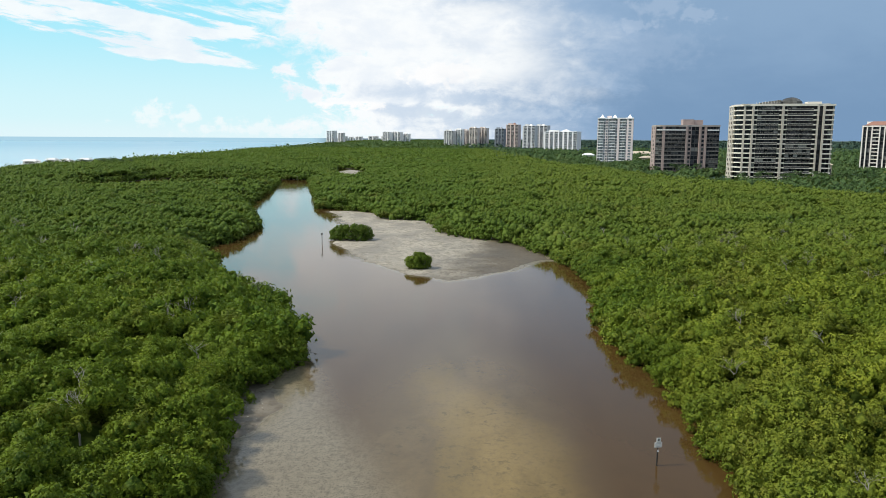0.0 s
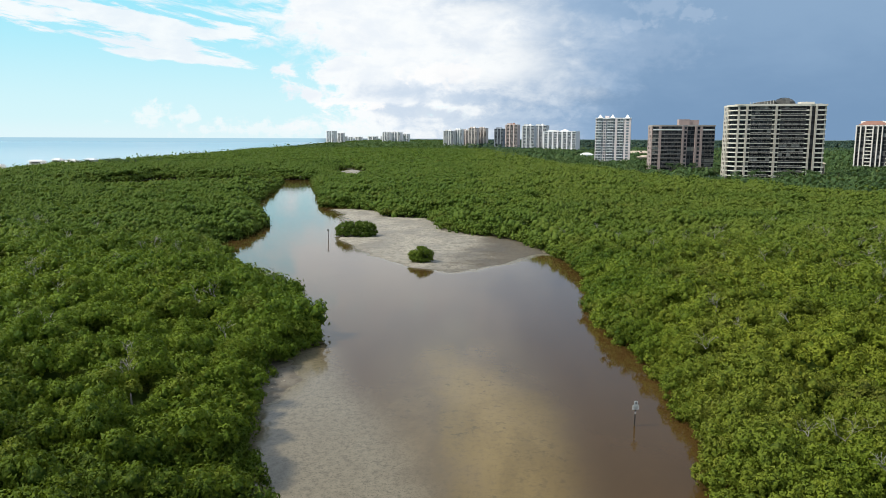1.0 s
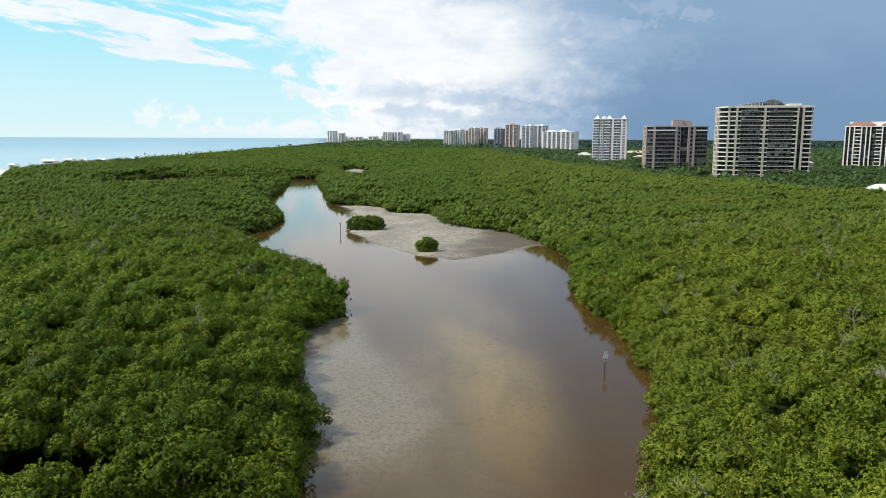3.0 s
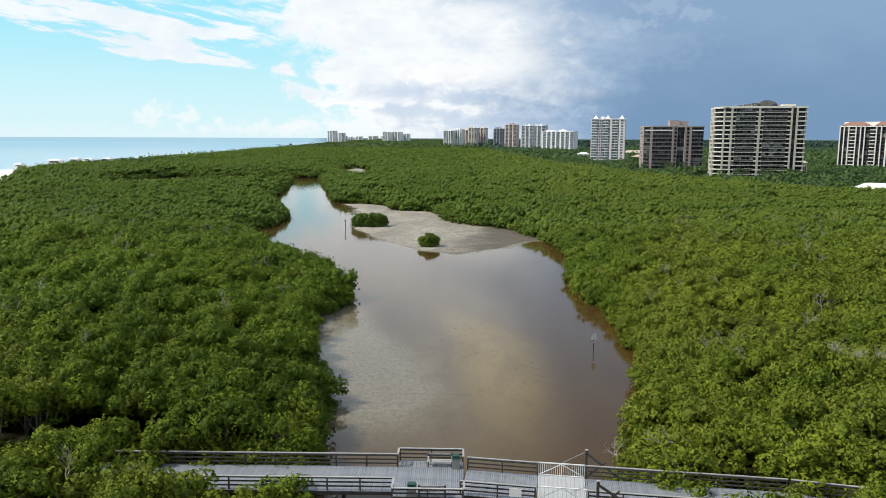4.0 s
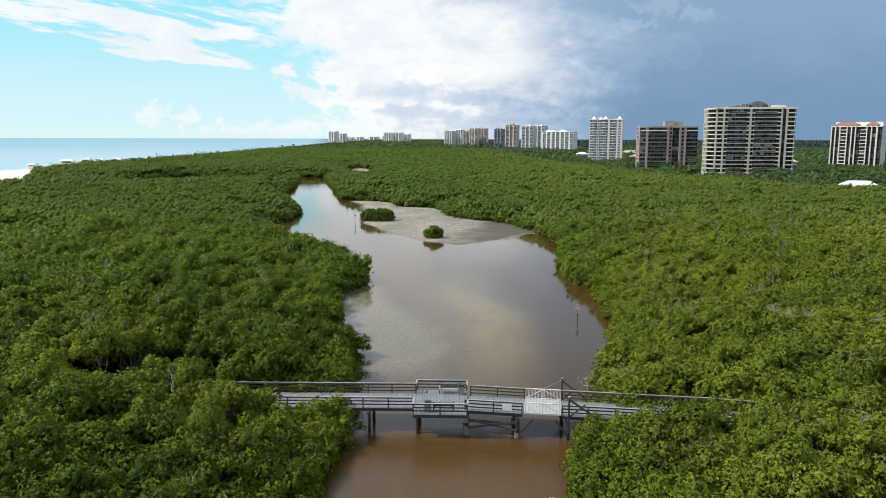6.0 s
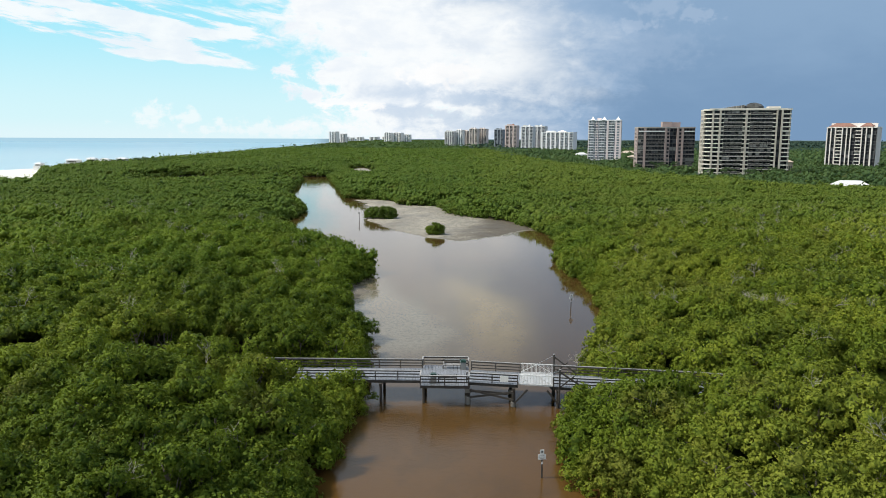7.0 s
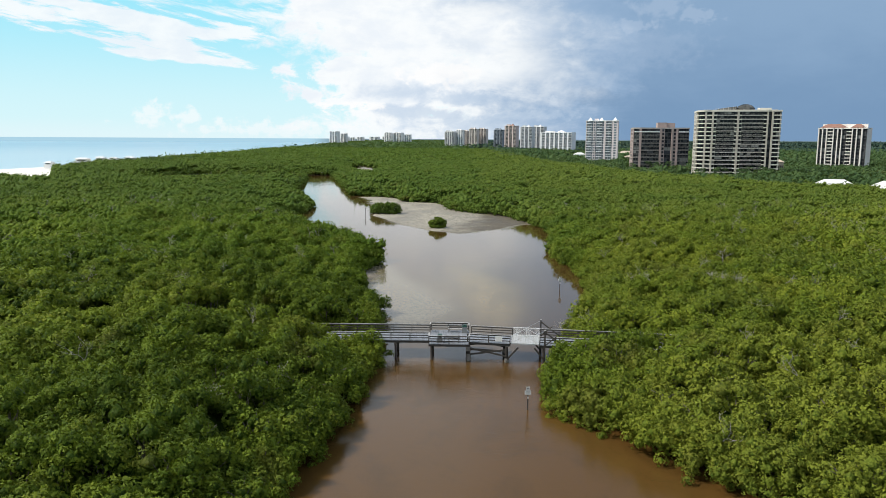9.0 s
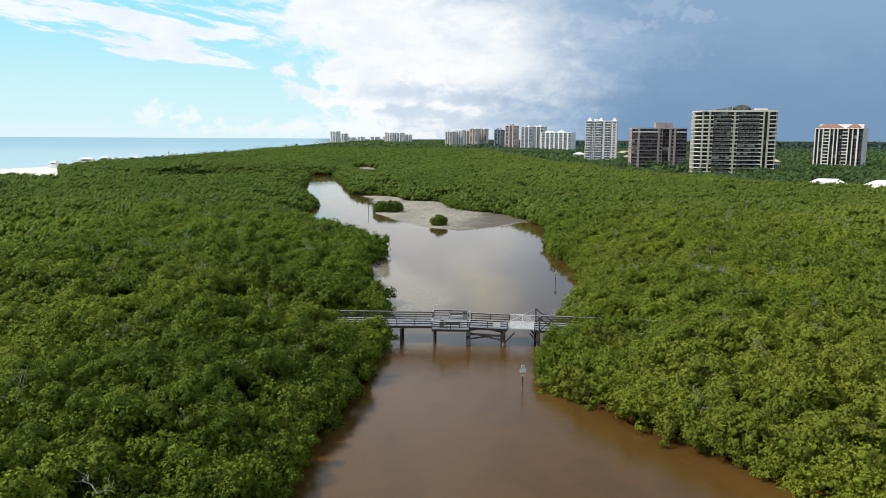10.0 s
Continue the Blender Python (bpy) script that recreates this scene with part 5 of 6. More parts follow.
def tower(name, x, y, rz, plan, depth, z0, floors, fh, lk, label, crown=None, group="apartment towers"):
    """An apartment tower. plan: front stretches as (x0, y0, x1, y1, kind) going left to right, kinds: pier, glass, balcony, wall, recess."""
    t = thing(name, pose(x, y, 0, 0, 0, rz), label, "building", group)
    H = floors * fh
    outline = [(p[0], p[1]) for p in plan] + [(plan[-1][2], plan[-1][3])]
    xs = [p[0] for p in outline]
    cx = (min(xs) + max(xs)) / 2
    W = max(xs) - min(xs)
    inner = [(cx + (px - cx) * 0.95, py + 2.6) for px, py in outline]
    part("core", MB().prism(inner + [(max(xs) * 0.95 + cx * 0.05, depth), (min(xs) * 0.95 + cx * 0.05, depth)], 0.0, z0 + H), lk.wall, t)
    part("base", MB().prism([(cx + (px - cx) * 0.96, py + 0.9) for px, py in outline] + [(max(xs) - 1, depth - 1), (min(xs) + 1, depth - 1)], 0.0, z0), lk.band, t)
    for i, (x0, y0, x1, y1, kind) in enumerate(plan):
        d = Vector((x1 - x0, y1 - y0, 0))
        L = d.length
        ang = math.degrees(math.atan2(d.y, d.x))
        base = pose(x0, y0, z0, 0, 0, ang)
        if kind == "pier":
            part("pier", MB().box(L / 2, 0.45, H / 2 - z0 / 2, L, 1.6, H + z0), lk.wall, t, at=base)
            continue
        if kind == "wall":
            part("wall", MB().box(L / 2, 1.0, H / 2, L, 1.4, H), lk.wall, t, at=base)
            win = MB().box(L / 2, 0.26, fh * 0.55, min(2.4, L * 0.6), 0.08, fh * 0.62).mesh("window", lk.glass)
            for f in range(floors):
                part("window", win, None, t, at=base @ Matrix.Translation((0, 0, f * fh)))
            continue
        back = 0.7 if kind == "glass" else (1.5 if kind == "balcony" else 0.6)
        glm = MB().box(L / 2, back + 0.14, fh * 0.5, L, 0.1, fh).mesh("window", lk.glass)
        mum = lattice(L, fh, max(1, int(round(L / 2.4))), back).mesh("frame", lk.rail)
        slab = MB().box(L / 2, (back + 0.1) / 2, 0.0, L, back + 0.3, 0.24 if kind == "balcony" else 0.2).mesh("floor_slab", lk.band)
        if kind == "glass":
            bal = MB().box(L / 2, 0.05, 0.60, L, 0.05, 0.72).mesh("balustrade", BALUSTER)
            for f in range(floors if group == "apartment towers" else 0):
                part("balustrade", bal, None, t, at=base @ Matrix.Translation((0, 0, f * fh)))
        if kind == "balcony":
            rl = MB().box(L / 2, 0.02, 0.36, L, 0.14, 0.46).mesh("balcony", lk.band)
        else:
            rl = MB().box(L / 2, 0.06, 1.0, L, 0.07, 0.09).mesh("balcony", lk.band)
        for f in range(floors):
            m = base @ Matrix.Translation((0, 0, f * fh))
            w = part("window", glm, None, t, at=m)
            if group == "apartment towers":
                part("frame", mum, None, w)
            if kind != "recess":
                part("floor_slab", slab, None, t, at=m)
                part("balcony", rl, None, t, at=m)
    # plain end walls, with window columns on the seaward end
    for sx, px in ((-1, min(xs)), (1, max(xs))):
        yy0 = outline[0][1] if sx < 0 else outline[-1][1]
        part("end_wall", MB().box(px - sx * 0.35, (yy0 + depth) / 2 + 0.8, z0 + H / 2, 0.9, depth - yy0 - 1.4, H), lk.wall, t)
        if sx > 0 or group != "apartment towers":
            continue
        for c in (0.35, 0.72):
            ewm = MB().box(px + sx * 0.11, yy0 + (depth - yy0) * c, fh * 0.55, 0.1, 2.2, fh * 0.55).mesh("window", lk.glass)
            for f in range(floors):
                part("window", ewm, None, t, at=Matrix.Translation((0, 0, z0 + f * fh)))
    rf = part("roof", MB().prism([(cx + (px - cx) * 1.01, py - 0.25) for px, py in outline] + [(max(xs) + 0.2, depth + 0.2), (min(xs) - 0.2, depth + 0.2)], z0 + H - 0.15, z0 + H + 0.9), lk.band, t)
    if crown:
        crown(t, rf, z0 + H + 0.9, cx, W, depth)
    return t


ROOF_TILE = mat_paint("terracotta_roof", (0.27, 0.14, 0.105), 0.3, 0.3, 0.8)
ROOF_GREY = mat_paint("grey_roof", (0.33, 0.32, 0.31), 0.3, 0.2, 0.8)
SKYLIGHT = mat_glass("skylight_glass", (0.06, 0.06, 0.055))


def pyramid(mb, x0, x1, y0, y1, z, h):
    mx, my = (x0 + x1) / 2, (y0 + y1) / 2
    return mb.add([(x0, y0, z), (x1, y0, z), (x1, y1, z), (x0, y1, z), (mx, my, z + h)], [(0, 1, 4), (1, 2, 4), (2, 3, 4), (3, 0, 4), (3, 2, 1, 0)])


def hip(mb, x0, x1, y0, y1, z, h, run):
    my = (y0 + y1) / 2
    return mb.add([(x0, y0, z), (x1, y0, z), (x1, y1, z), (x0, y1, z), (x0 + run, my, z + h), (x1 - run, my, z + h)],
                  [(0, 1, 5, 4), (1, 2, 5), (2, 3, 4, 5), (3, 0, 4), (3, 2, 1, 0)])


def crown_dome(t, rf, z, cx, W, depth):
    lk = BIG
    part("parapet_band", MB().box(cx, 0.1, z + 0.0, W * 0.9, 0.5, 0.5), lk.band, t)
    dx, R, hh = cx + W * 0.085, W * 0.118, 4.1
    mb = MB()
    n, rings = 20, 6
    vs, fs = [], []
    for r in range(rings + 1):
        a = r / rings * math.pi / 2
        for k in range(n):
            b = 2 * math.pi * k / n
            vs.append((dx + R * math.cos(a) * math.cos(b), 7 + R * math.cos(a) * math.sin(b), z + hh * math.sin(a)))
    for r in range(rings):
        for k in range(n):
            fs.append((r * n + k, r * n + (k + 1) % n, (r + 1) * n + (k + 1) % n, (r + 1) * n + k))
    mb.add(vs, fs)
    dm = part("dome", mb, SKYLIGHT, t, "dark glazed dome")
    for k in range(0, n, 2):
        b = 2 * math.pi * k / n
        part("rib", MB().tube([(dx + (R + 0.06) * math.cos(a) * math.cos(b), 7 + (R + 0.06) * math.cos(a) * math.sin(b), z + (hh + 0.06) * math.sin(a)) for a in (0, 0.4, 0.8, 1.2, 1.5)], [0.1] * 5, 4), lk.rail, dm)
    x0, x1 = cx - W * 0.30, dx - R
    sk = part("skylight", MB().add([(x0, 2, z), (x1, 2, z), (x1, 10, z), (x0, 10, z), (x1, 2.4, z + 2.6), (x1, 10, z + 2.8), (x0 + 4, 2.4, z + 1.2), (x0 + 4, 10, z + 1.3)],
              [(0, 1, 4, 6), (6, 4, 5, 7), (1, 2, 5, 4), (0, 6, 7, 3), (2, 3, 7, 5)]), SKYLIGHT, t, "sloping glazed skylight")
    for k in range(9):
        u = (k + 0.5) / 9
        part("glazing_bar", MB().beam((x0 + (x1 - x0) * u, 1.9, z + 0.1), (x0 + (x1 - x0) * u, 2.4, z + 1.2 + 1.4 * u), 0.15, 0.15), lk.band, sk)
    part("plant_room", MB().box(cx + W * 0.32, 9, z + 0.8, W * 0.14, 8, 1.6), lk.band, t)


BIG = Look("cream_tower", (0.47, 0.435, 0.375), (0.66, 0.625, 0.55), (0.03, 0.035, 0.038), (0.007, 0.008, 0.011))
w = 54.0


def bigplan():
    q = lambda a, b, k, ya=0.0, yb=0.0: (a * w, ya, b * w, yb, k)
    return [q(0.0, 0.035, "balcony", 7.0, 3.4), q(0.035, 0.085, "balcony", 3.4, 1.2), q(0.085, 0.105, "pier", 1.0, 0.9), q(0.105, 0.17, "balcony", 0.9, 0.3),
            q(0.17, 0.19, "pier"), q(0.19, 0.225, "balcony"), q(0.225, 0.445, "glass"), q(0.445, 0.475, "balcony"), q(0.475, 0.497, "pier"), q(0.497, 0.53, "balcony"),
            q(0.53, 0.79, "glass"), q(0.79, 0.83, "balcony"), q(0.83, 0.845, "pier"), q(0.845, 0.885, "recess", 0.6, 0.6), q(0.885, 0.905, "pier"), q(0.905, 1.0, "balcony")]


tower("apartment_tower", 164.6, 445.9, -11.4, bigplan(), 24, 2.5, 16, 2.80, BIG, "broad cream high-rise with dark glazed bays and a dome", crown_dome)

PALE = Look("white_tower", (0.74, 0.65, 0.64), (0.84, 0.84, 0.84), (0.68, 0.70, 0.72), (0.13, 0.15, 0.17))
PINK = Look("rose_tower", (0.36, 0.28, 0.26), (0.36, 0.33, 0.31), (0.085, 0.08, 0.08), (0.020, 0.022, 0.028))


def crown_box(t, rf, z, cx, W, depth):
    part("top_band", MB().box(cx - W * 0.26, -0.12, z - 3.4, W * 0.47, 0.3, 0.7), PALE.band, t, "white band under the top floor")
    part("top_band", MB().box(cx + W * 0.40, -0.12, z - 3.4, W * 0.18, 0.3, 0.7), PALE.band, t, "white band under the top floor")
    part("penthouse", MB().box(cx + W * 0.02, 8, z + 2.0, W * 0.17, 8, 4.2), PINK.wall, t)
    part("penthouse", MB().box(cx + W * 0.18, 9, z + 1.8, W * 0.15, 8, 3.8), PINK.wall, t)


w2 = 43.5
k2 = lambda a, b, k, ya=0.0, yb=0.0: (a * w2, ya, b * w2, yb, k)
tower("apartment_tower", 140.8, 531, -6, [k2(0, 0.10, "glass", 2.2, 0.6), k2(0.10, 0.14, "pier", 0.3, 0.2), k2(0.14, 0.47, "glass"), k2(0.47, 0.50, "pier"), k2(0.50, 0.56, "wall"), k2(0.56, 0.68, "recess", 0.5, 0.5),
      k2(0.68, 0.71, "pier"), k2(0.71, 0.77, "wall"), k2(0.77, 0.80, "pier"), k2(0.80, 1.0, "glass")], 22, 1.5, 12, 2.93, PINK, "rose and dark-glass mid-rise with a boxy penthouse", crown_box)



def crown_gables(t, rf, z, cx, W, depth):
    for u in (-0.37, -0.02, 0.40):
        part("gable_roof", pyramid(MB(), cx + W * (u - 0.075), cx + W * (u + 0.075), -0.3, 6.5, z - 0.3, 3.6), PALE.band, t)
    part("lift_house", MB().box(cx - W * 0.18, 8, z + 1.0, W * 0.12, 6, 2.0), PALE.wall, t)


w3 = 33.5
k3 = lambda a, b, k, ya=0.0, yb=0.0: (a * w3, ya, b * w3, yb, k)
tower("apartment_tower", 134.5, 721, -14, [k3(0, 0.17, "balcony"), k3(0.17, 0.23, "recess", 0.5, 0.5), k3(0.23, 0.30, "wall"), k3(0.30, 0.34, "recess", 0.5, 0.5), k3(0.34, 0.50, "balcony"), k3(0.50, 0.56, "recess", 0.5, 0.5),
      k3(0.56, 0.62, "pier"), k3(0.62, 0.79, "balcony"), k3(0.79, 0.82, "recess", 0.4, 0.4), k3(0.82, 1.0, "wall")], 22, 1.5, 17, 2.68, PALE, "slim white and pink high-rise with small gables", crown_gables)

IVORY = Look("ivory_tower", (0.72, 0.68, 0.64), (0.74, 0.70, 0.66), (0.10, 0.10, 0.10), (0.022, 0.024, 0.028))


def crown_tiles(t, rf, z, cx, W, depth):
    part("parapet", MB().box(cx, 9.5, z + 1.6, W * 0.94, 0.6, 3.2), IVORY.band, t)
    part("tile_roof", hip(MB(), cx - W * 0.47, cx + W * 0.07, -0.3, 9, z, 3.2, 5), ROOF_TILE, t, "terracotta hipped roof")
    part("tile_roof", hip(MB(), cx + W * 0.17, cx + W * 0.44, -0.3, 9, z, 3.2, 3.6), ROOF_TILE, t, "terracotta hipped roof")


w4 = 38.0
k4 = lambda a, b, k, ya=0.0, yb=0.0: (a * w4, ya, b * w4, yb, k)
tower("apartment_tower", 316.5, 588, -40, [k4(0, 0.02, "pier"), k4(0.02, 0.08, "recess", 0.5, 0.5), k4(0.08, 0.10, "pier"), k4(0.10, 0.17, "recess", 0.5, 0.5), k4(0.17, 0.19, "pier"), k4(0.19, 0.31, "balcony"), k4(0.31, 0.33, "pier"), k4(0.33, 0.40, "recess", 0.5, 0.5),
      k4(0.40, 0.42, "pier"), k4(0.42, 0.48, "recess", 0.5, 0.5), k4(0.48, 0.50, "pier"), k4(0.50, 0.59, "recess", 0.5, 0.5), k4(0.59, 0.70, "balcony"), k4(0.70, 0.72, "pier"), k4(0.72, 0.79, "recess", 0.5, 0.5), k4(0.79, 0.81, "pier"), k4(0.81, 0.89, "recess", 0.5, 0.5), k4(0.89, 0.92, "pier"), k4(0.92, 1.0, "recess", 0.5, 0.5)],
      20, 1.5, 13, 2.82, IVORY, "ivory high-rise with dark window bays and red roofs", crown_tiles)


def far_tower(x0, x1, y, top, floors, lk, label, bays=5, crown=None, turn=-28):
    W = (x1 - x0) * 1.04
    plan = []
    for i in range(bays):
        a, b = i / bays, (i + 1) / bays
        plan.append((a * W, 0, (a + 0.28 / bays) * W, 0, "pier"))
        plan.append(((a + 0.28 / bays) * W, 0, b * W, 0, "balcony" if i % 2 == 0 else "glass"))
    H = top - 3
    return tower("apartment_tower", x0, y, turn, plan, min(26, W * 0.6), 2.0, floors, H / floors, lk, label, crown, "distant apartment towers")


SNOW = Look("bright_white_tower", (0.78, 0.78, 0.79), (0.80, 0.80, 0.81), (0.55, 0.56, 0.58), (0.14, 0.16, 0.18))
GREYT = Look("grey_white_tower", (0.58, 0.59, 0.60), (0.66, 0.67, 0.68), (0.48, 0.49, 0.50), (0.14, 0.15, 0.17))
SALMON = Look("salmon_tower", (0.56, 0.46, 0.43), (0.60, 0.52, 0.49), (0.45, 0.38, 0.36), (0.10, 0.09, 0.09))
SLATE = Look("slate_tower", (0.22, 0.25, 0.29), (0.26, 0.29, 0.33), (0.16, 0.18, 0.21), (0.05, 0.06, 0.08))
SANDY = Look("sandy_tower", (0.56, 0.50, 0.47), (0.62, 0.57, 0.54), (0.47, 0.43, 0.41), (0.12, 0.11, 0.11))


def peak(lk, mat=None):
    def make(t, rf, z, cx, W, depth):
        part("lift_house", MB().box(cx - W * 0.22, 6, z + 1.5, W * 0.3, 7, 3.0), lk.wall, t)
        part("gable_roof", pyramid(MB(), cx, cx + W * 0.3, 0, 9, z, 4.5), mat or lk.band, t)
    return make


far_tower(170, 235, 1470, 42.5, 12, SNOW, "wide bright white slab block far off", 7, peak(SNOW))
far_tower(139, 166, 1600, 56, 17, GREYT, "grey-white tower far off", 3, peak(GREYT))
far_tower(168, 196, 1630, 57, 17, GREYT, "grey-white tower far off", 3, peak(GREYT))
far_tower(113, 142, 1750, 61, 18, SALMON, "salmon tower with red roof caps far off", 3, peak(SALMON, ROOF_TILE))
far_tower(89, 112, 1800, 52, 15, SLATE, "dark slate-blue tower far off", 3, peak(SLATE))
far_tower(31, 56, 2100, 58, 17, SANDY, "sand-coloured tower far off", 3, peak(SANDY))
far_tower(58, 83, 2120, 58, 17, SANDY, "sand-coloured tower far off", 3, peak(SANDY))
far_tower(-8, 14, 2200, 55, 16, SNOW, "white tower far off", 3, peak(SNOW))
far_tower(14, 33, 2230, 53, 16, SANDY, "sand-coloured tower far off", 2, peak(SANDY))
far_tower(-42, -12, 2200, 51, 15, GREYT, "grey-white tower far off", 4, peak(GREYT))
for a, b, h in ((-347, -312, 56), (-304, -262, 56), (-252, -224, 48)):
    far_tower(a, b, 3400, h, 14, SNOW, "pale tower on the hazy shore", 3, peak(GREYT))
far_tower(-588, -549, 3300, 60, 16, SNOW, "pale tower on the hazy shore", 3)
far_tower(-546, -518, 3350, 51, 14, SNOW, "pale tower on the hazy shore", 2)
for a, b, h in ((-715, -690, 40), (-680, -655, 36), (-640, -600, 38), (-560, -500, 40), (-480, -430, 42)):
    far_tower(a, b, 4600, h, 8, SNOW, "low pale block on the hazy shore", 2)


def pavilion(x, y, rz, W, D, eave, rise, wall, roof, label, group):
    t = thing("pavilion", pose(x, y, 0, 0, 0, rz), label, "building", group)
    part("wall", MB().box(0, 0, eave / 2, W * 0.84, D * 0.8, eave), wall, t)
    win = MB().box(0, -D * 0.4 - 0.03, eave * 0.62, W * 0.13, 0.08, eave * 0.32).mesh("window", SKYLIGHT)
    for i in range(5):
        part("window", win, None, t, at=Matrix.Translation(((i - 2) * W * 0.16, 0, 0)))
    part("roof", hip(MB(), -W / 2, W / 2, -D / 2, D / 2, eave, rise, min(W, D) * 0.42), roof, t)
    part("eave", MB().box(0, 0, eave - 0.12, W * 0.99, D * 0.99, 0.2), wall, t)
    return t


TENT = mat_paint("white_roof", (0.72, 0.72, 0.72), 0.3, 0.4, 0.6)
STUCCO = mat_paint("buff_stucco", (0.52, 0.44, 0.34), 0.3, 0.3, 0.85)
pavilion(185.5, 296, -14, 20, 13, 5.2, 3.4, STUCCO, TENT, "low pavilion with a white hipped roof among trees", "white-roofed pavilions")
pavilion(211, 288, -14, 22, 14, 4.8, 3.6, STUCCO, TENT, "low pavilion with a white hipped roof among trees", "white-roofed pavilions")
pavilion(236, 480, -10, 8, 10, 12.0, 2.0, STUCCO, STUCCO, "buff low building beside the tower", "low town buildings")
pavilion(246, 1000, 0, 32, 16, 9.0, 3.0, STUCCO, STUCCO, "buff low apartment block among trees", "low town buildings")
pavilion(290, 1060, 0, 26, 16, 9.5, 3.0, STUCCO, STUCCO, "buff low apartment block among trees", "low town buildings")
pavilion(158, 900, 0, 16, 12, 8.5, 2.5, WHITE, TENT, "small white annexe beside the white tower", "low town buildings")
pavilion(196, 760, 0, 20, 12, 9.0, 2.0, STUCCO, STUCCO, "buff low building behind the towers", "low town buildings")


def beach_house(x, y, W, h, label):
    t = thing("beach_house", pose(x, y, 0), label, "building", "beach houses")
    part("lower_storey", MB().box(0, 0, h * 0.35, W, 8, h * 0.7), WHITE, t)
    part("window_band", MB().box(0, -2.9, h * 0.80, W * 0.6, 0.9, h * 0.09), SKYLIGHT, t, "dark window band")
    part("upper_wall", MB().box(0, 0.5, h * 0.82, W * 0.86, 6, h * 0.24), WHITE, t)
    part("roof", MB().add([(sx * W * q, y - 0.3, z) for z, q, k in ((h * 0.92, 0.55, 4.5), (h * 0.92 + 1.3, 0.30, 0.6)) for sx, y in ((-1, -k), (1, -k), (1, k), (-1, k))], [(3, 2, 1, 0), (4, 5, 6, 7), (0, 1, 5, 4), (1, 2, 6, 5), (2, 3, 7, 6), (3, 0, 4, 7)]), TENT, t)
    for i in range(5):
        part("railing_post", MB().box(-W / 2 + W * i / 4, -4.0, h * 0.76, 0.14, 0.14, h * 0.14), WHITE, t)
    return t


beach_house(-326, 556, 12, 9.6, "white beach house with dark windows behind the trees")
beach_house(-313, 562, 8, 10.6, "white beach house with dark windows behind the trees")
beach_house(-289, 566, 9, 10.6, "white beach house with dark windows behind the trees")
beach_house(-349, 545, 6, 6.4, "white beach house with dark windows behind the trees")
pavilion(-301, 560, 0, 11, 8, 8.4, 2.3, WHITE, TENT, "white tent-roofed beach pavilion", "beach houses")


# ---- town trees and palms ----
def town_trees():
    def clear(x, y):
        ok = np.ones(x.shape, bool)
        for ax, bx, ay, by in ((150, 232, 418, 474), (132, 190, 520, 556), (128, 174, 706, 748), (314, 372, 566, 616), (171, 226, 276, 308), (228, 248, 460, 480)):
            ok &= ~((x > ax) & (x < bx) & (y > ay) & (y < by))
        return ok
    leafy = tree_variants(51, 6, 6, 5, 1, 0.9, 1, 0, 0.98, 1.05, 0.18)
    X, Y, g = plant(52, 200, 760, 7.8, lambda d, x, y: TOWN(x, y) & clear(x, y) & (x < 480))
    joined("town_trees", leafy, X, Y, g, "dark green broadleaf trees between the towers", 1.7, WOODLAND, lambda x, y: 7.4 + 1.6 * wob(x, y, 0.06, 3.0), grow=1.35)
    wide = tree_variants(53, 5, 3, 1, 1, 1.2, 0, 0, 1.0, 1.2, 0.2)
    X, Y, g = plant(54, 700, 1700, 15.0, lambda d, x, y: TOWN(x, y) & clear(x, y) & (y > 740))
    X2, Y2, g2 = plant(55, 1700, 3700, 36.0, lambda d, x, y: x > 0.02 * y)
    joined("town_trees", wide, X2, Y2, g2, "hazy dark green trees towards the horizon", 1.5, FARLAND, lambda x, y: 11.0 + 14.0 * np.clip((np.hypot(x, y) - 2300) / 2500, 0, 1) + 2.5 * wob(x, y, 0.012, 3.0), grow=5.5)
    joined("town_trees", wide, X, Y, g, "dark green trees behind the towers", 1.5, WOODLAND, lambda x, y: 8.5 + 1.6 * wob(x, y, 0.03, 3.0), grow=2.5)


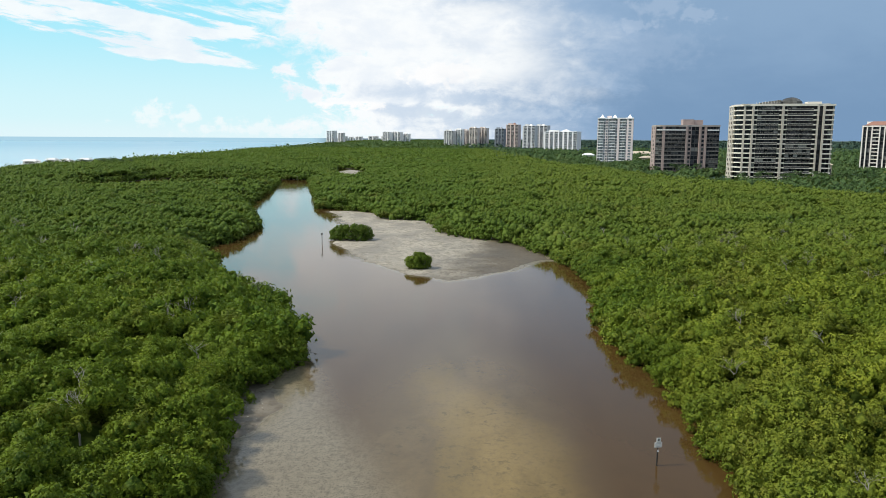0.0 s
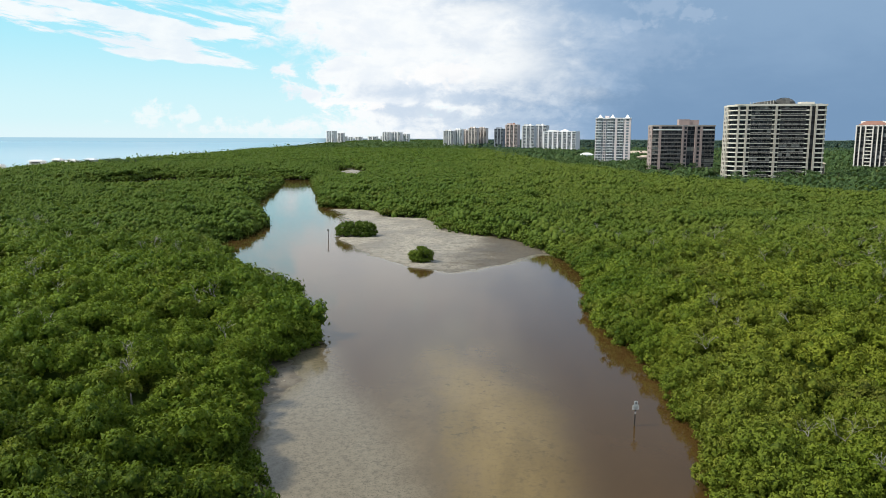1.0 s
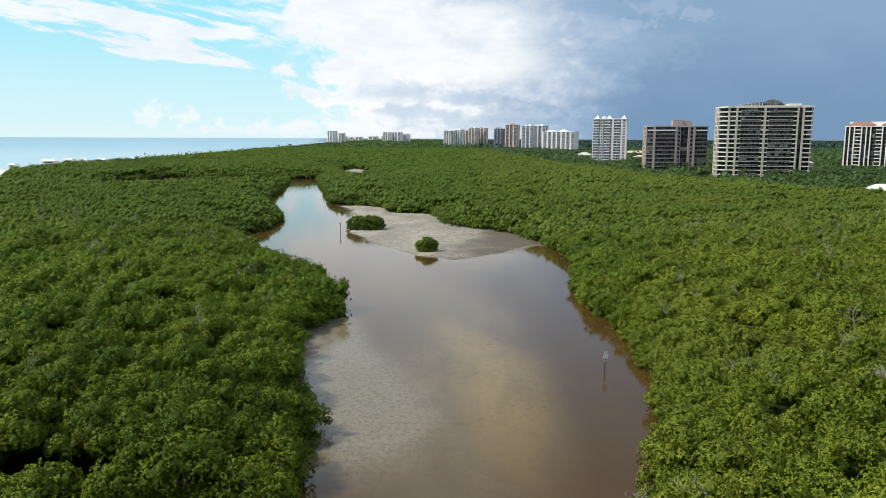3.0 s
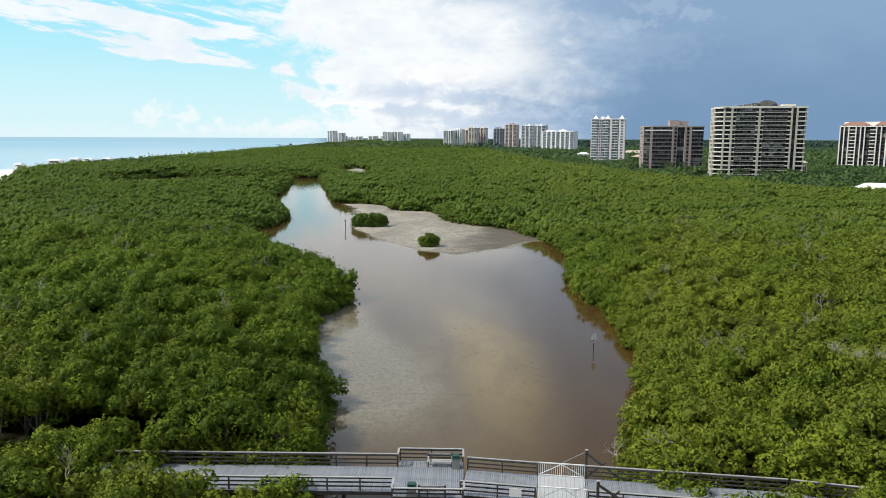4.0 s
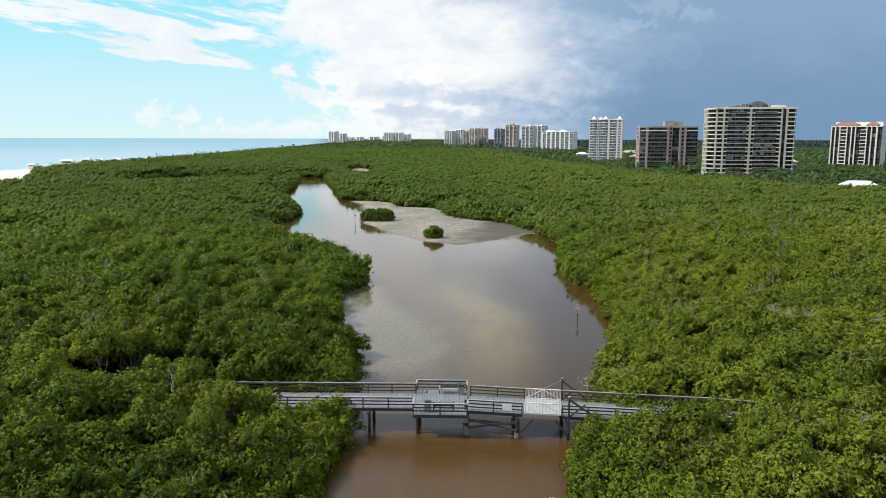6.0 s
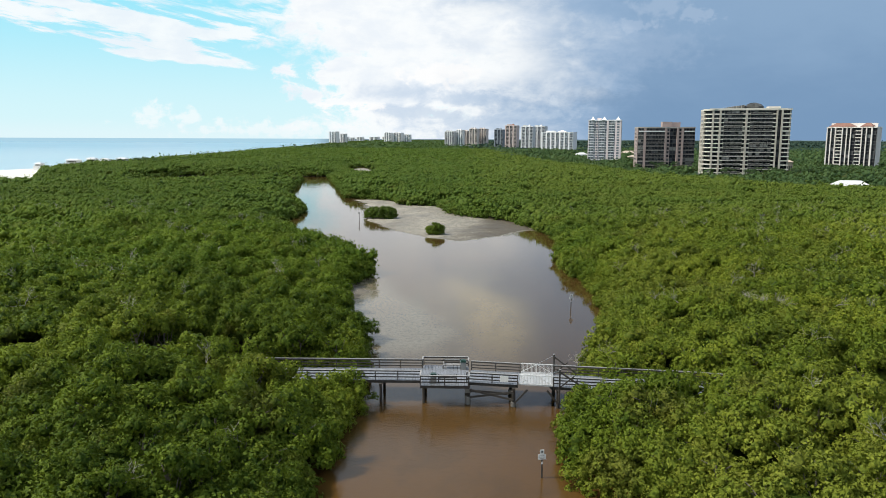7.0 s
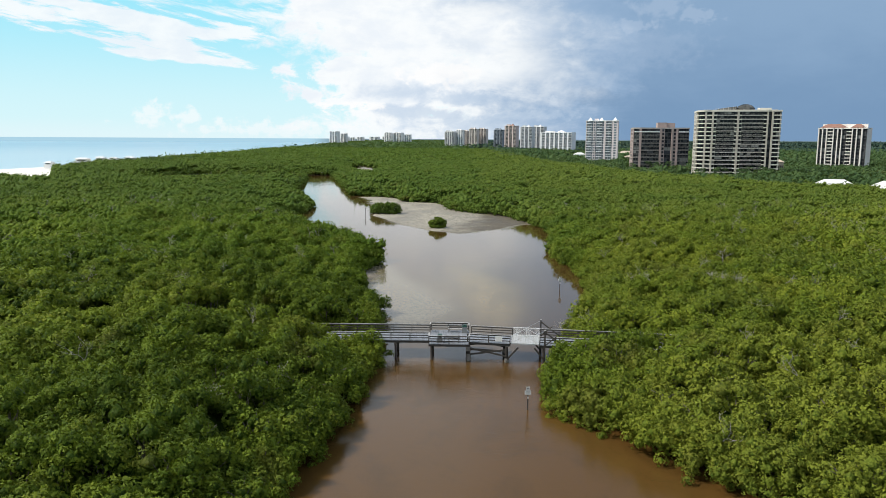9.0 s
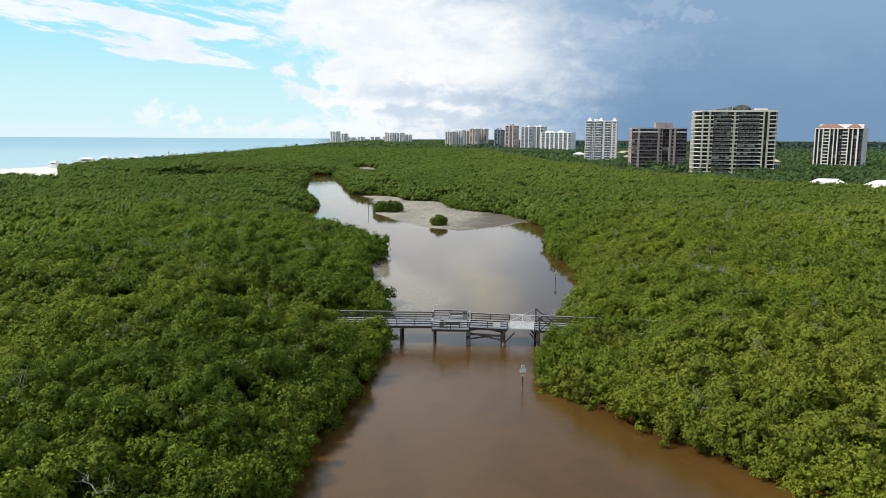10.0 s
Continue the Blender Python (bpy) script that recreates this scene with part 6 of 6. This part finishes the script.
town_trees()
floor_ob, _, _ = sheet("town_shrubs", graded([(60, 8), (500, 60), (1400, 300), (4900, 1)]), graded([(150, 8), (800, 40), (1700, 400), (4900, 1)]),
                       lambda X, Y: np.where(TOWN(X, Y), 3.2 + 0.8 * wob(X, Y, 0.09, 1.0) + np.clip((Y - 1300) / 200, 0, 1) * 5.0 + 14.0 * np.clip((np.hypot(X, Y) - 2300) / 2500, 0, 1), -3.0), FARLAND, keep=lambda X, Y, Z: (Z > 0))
tagged(floor_ob, "dark green shrubs filling the ground between town trees", "shrubs", kind="stuff")


def palm():
    rng = random.Random(60)
    t = thing("palm_tree", pose(0, 0, 0), "tall green palm beside the apartment tower", "palm", "palms by the towers")
    part("trunk", MB().tube([(0, 0, 0), (0.15, 0.1, 4), (0.1, 0, 8.4)], [0.24, 0.19, 0.16], 7), BARK, t)
    tris = []
    for k in range(16):
        a, up = k * 2.4, rng.uniform(-0.3, 1.1)
        p = Vector((0.1, 0, 8.4))
        d = Vector((math.cos(a), math.sin(a), up)).normalized()
        s = Vector((-math.sin(a), math.cos(a), 0))
        for j in range(6):
            q = p + d * 0.48
            wdt = 0.55 * (1 - j / 7)
            for sg in (-1, 1):
                tris.append((p, q, p + d * 0.1 + s * sg * wdt + Vector((0, 0, -0.25))))
                tris.append((q, p + d * 0.3, q + s * sg * wdt * 0.9 + Vector((0, 0, -0.3))))
            p = q
            d = (d + Vector((0, 0, -0.26))).normalized()
    part("fronds", tri_mesh("fronds", np.array([[tuple(v) for v in tr] for tr in tris]), WOODLAND), None, t)
    return t


def palms():
    rng = random.Random(61)
    first = palm()
    first.matrix_basis = pose(172, 425, 0)
    for i in range(62):
        u = rng.random()
        if i < 30:
            x, y = 158 + 82 * u, 436 - 24 * u * 0.5 - rng.uniform(4, 26)
        elif i < 44:
            x, y = 132 + 50 * u, 524 - rng.uniform(4, 20)
        else:
            x, y = -300 + 62 * u, 548 + 34 * u + rng.uniform(-8, 8)
        s = rng.uniform(0.8, 1.25)
        ob = copy_thing(first, pose(x, y, 0, 0, 0, rng.uniform(0, 360)))
        ob.scale = (s, s, s)
        if i >= 44:
            tagged(ob, "green palm on the beach front above the mangroves", "palm", "palms on the beach front")


palms()
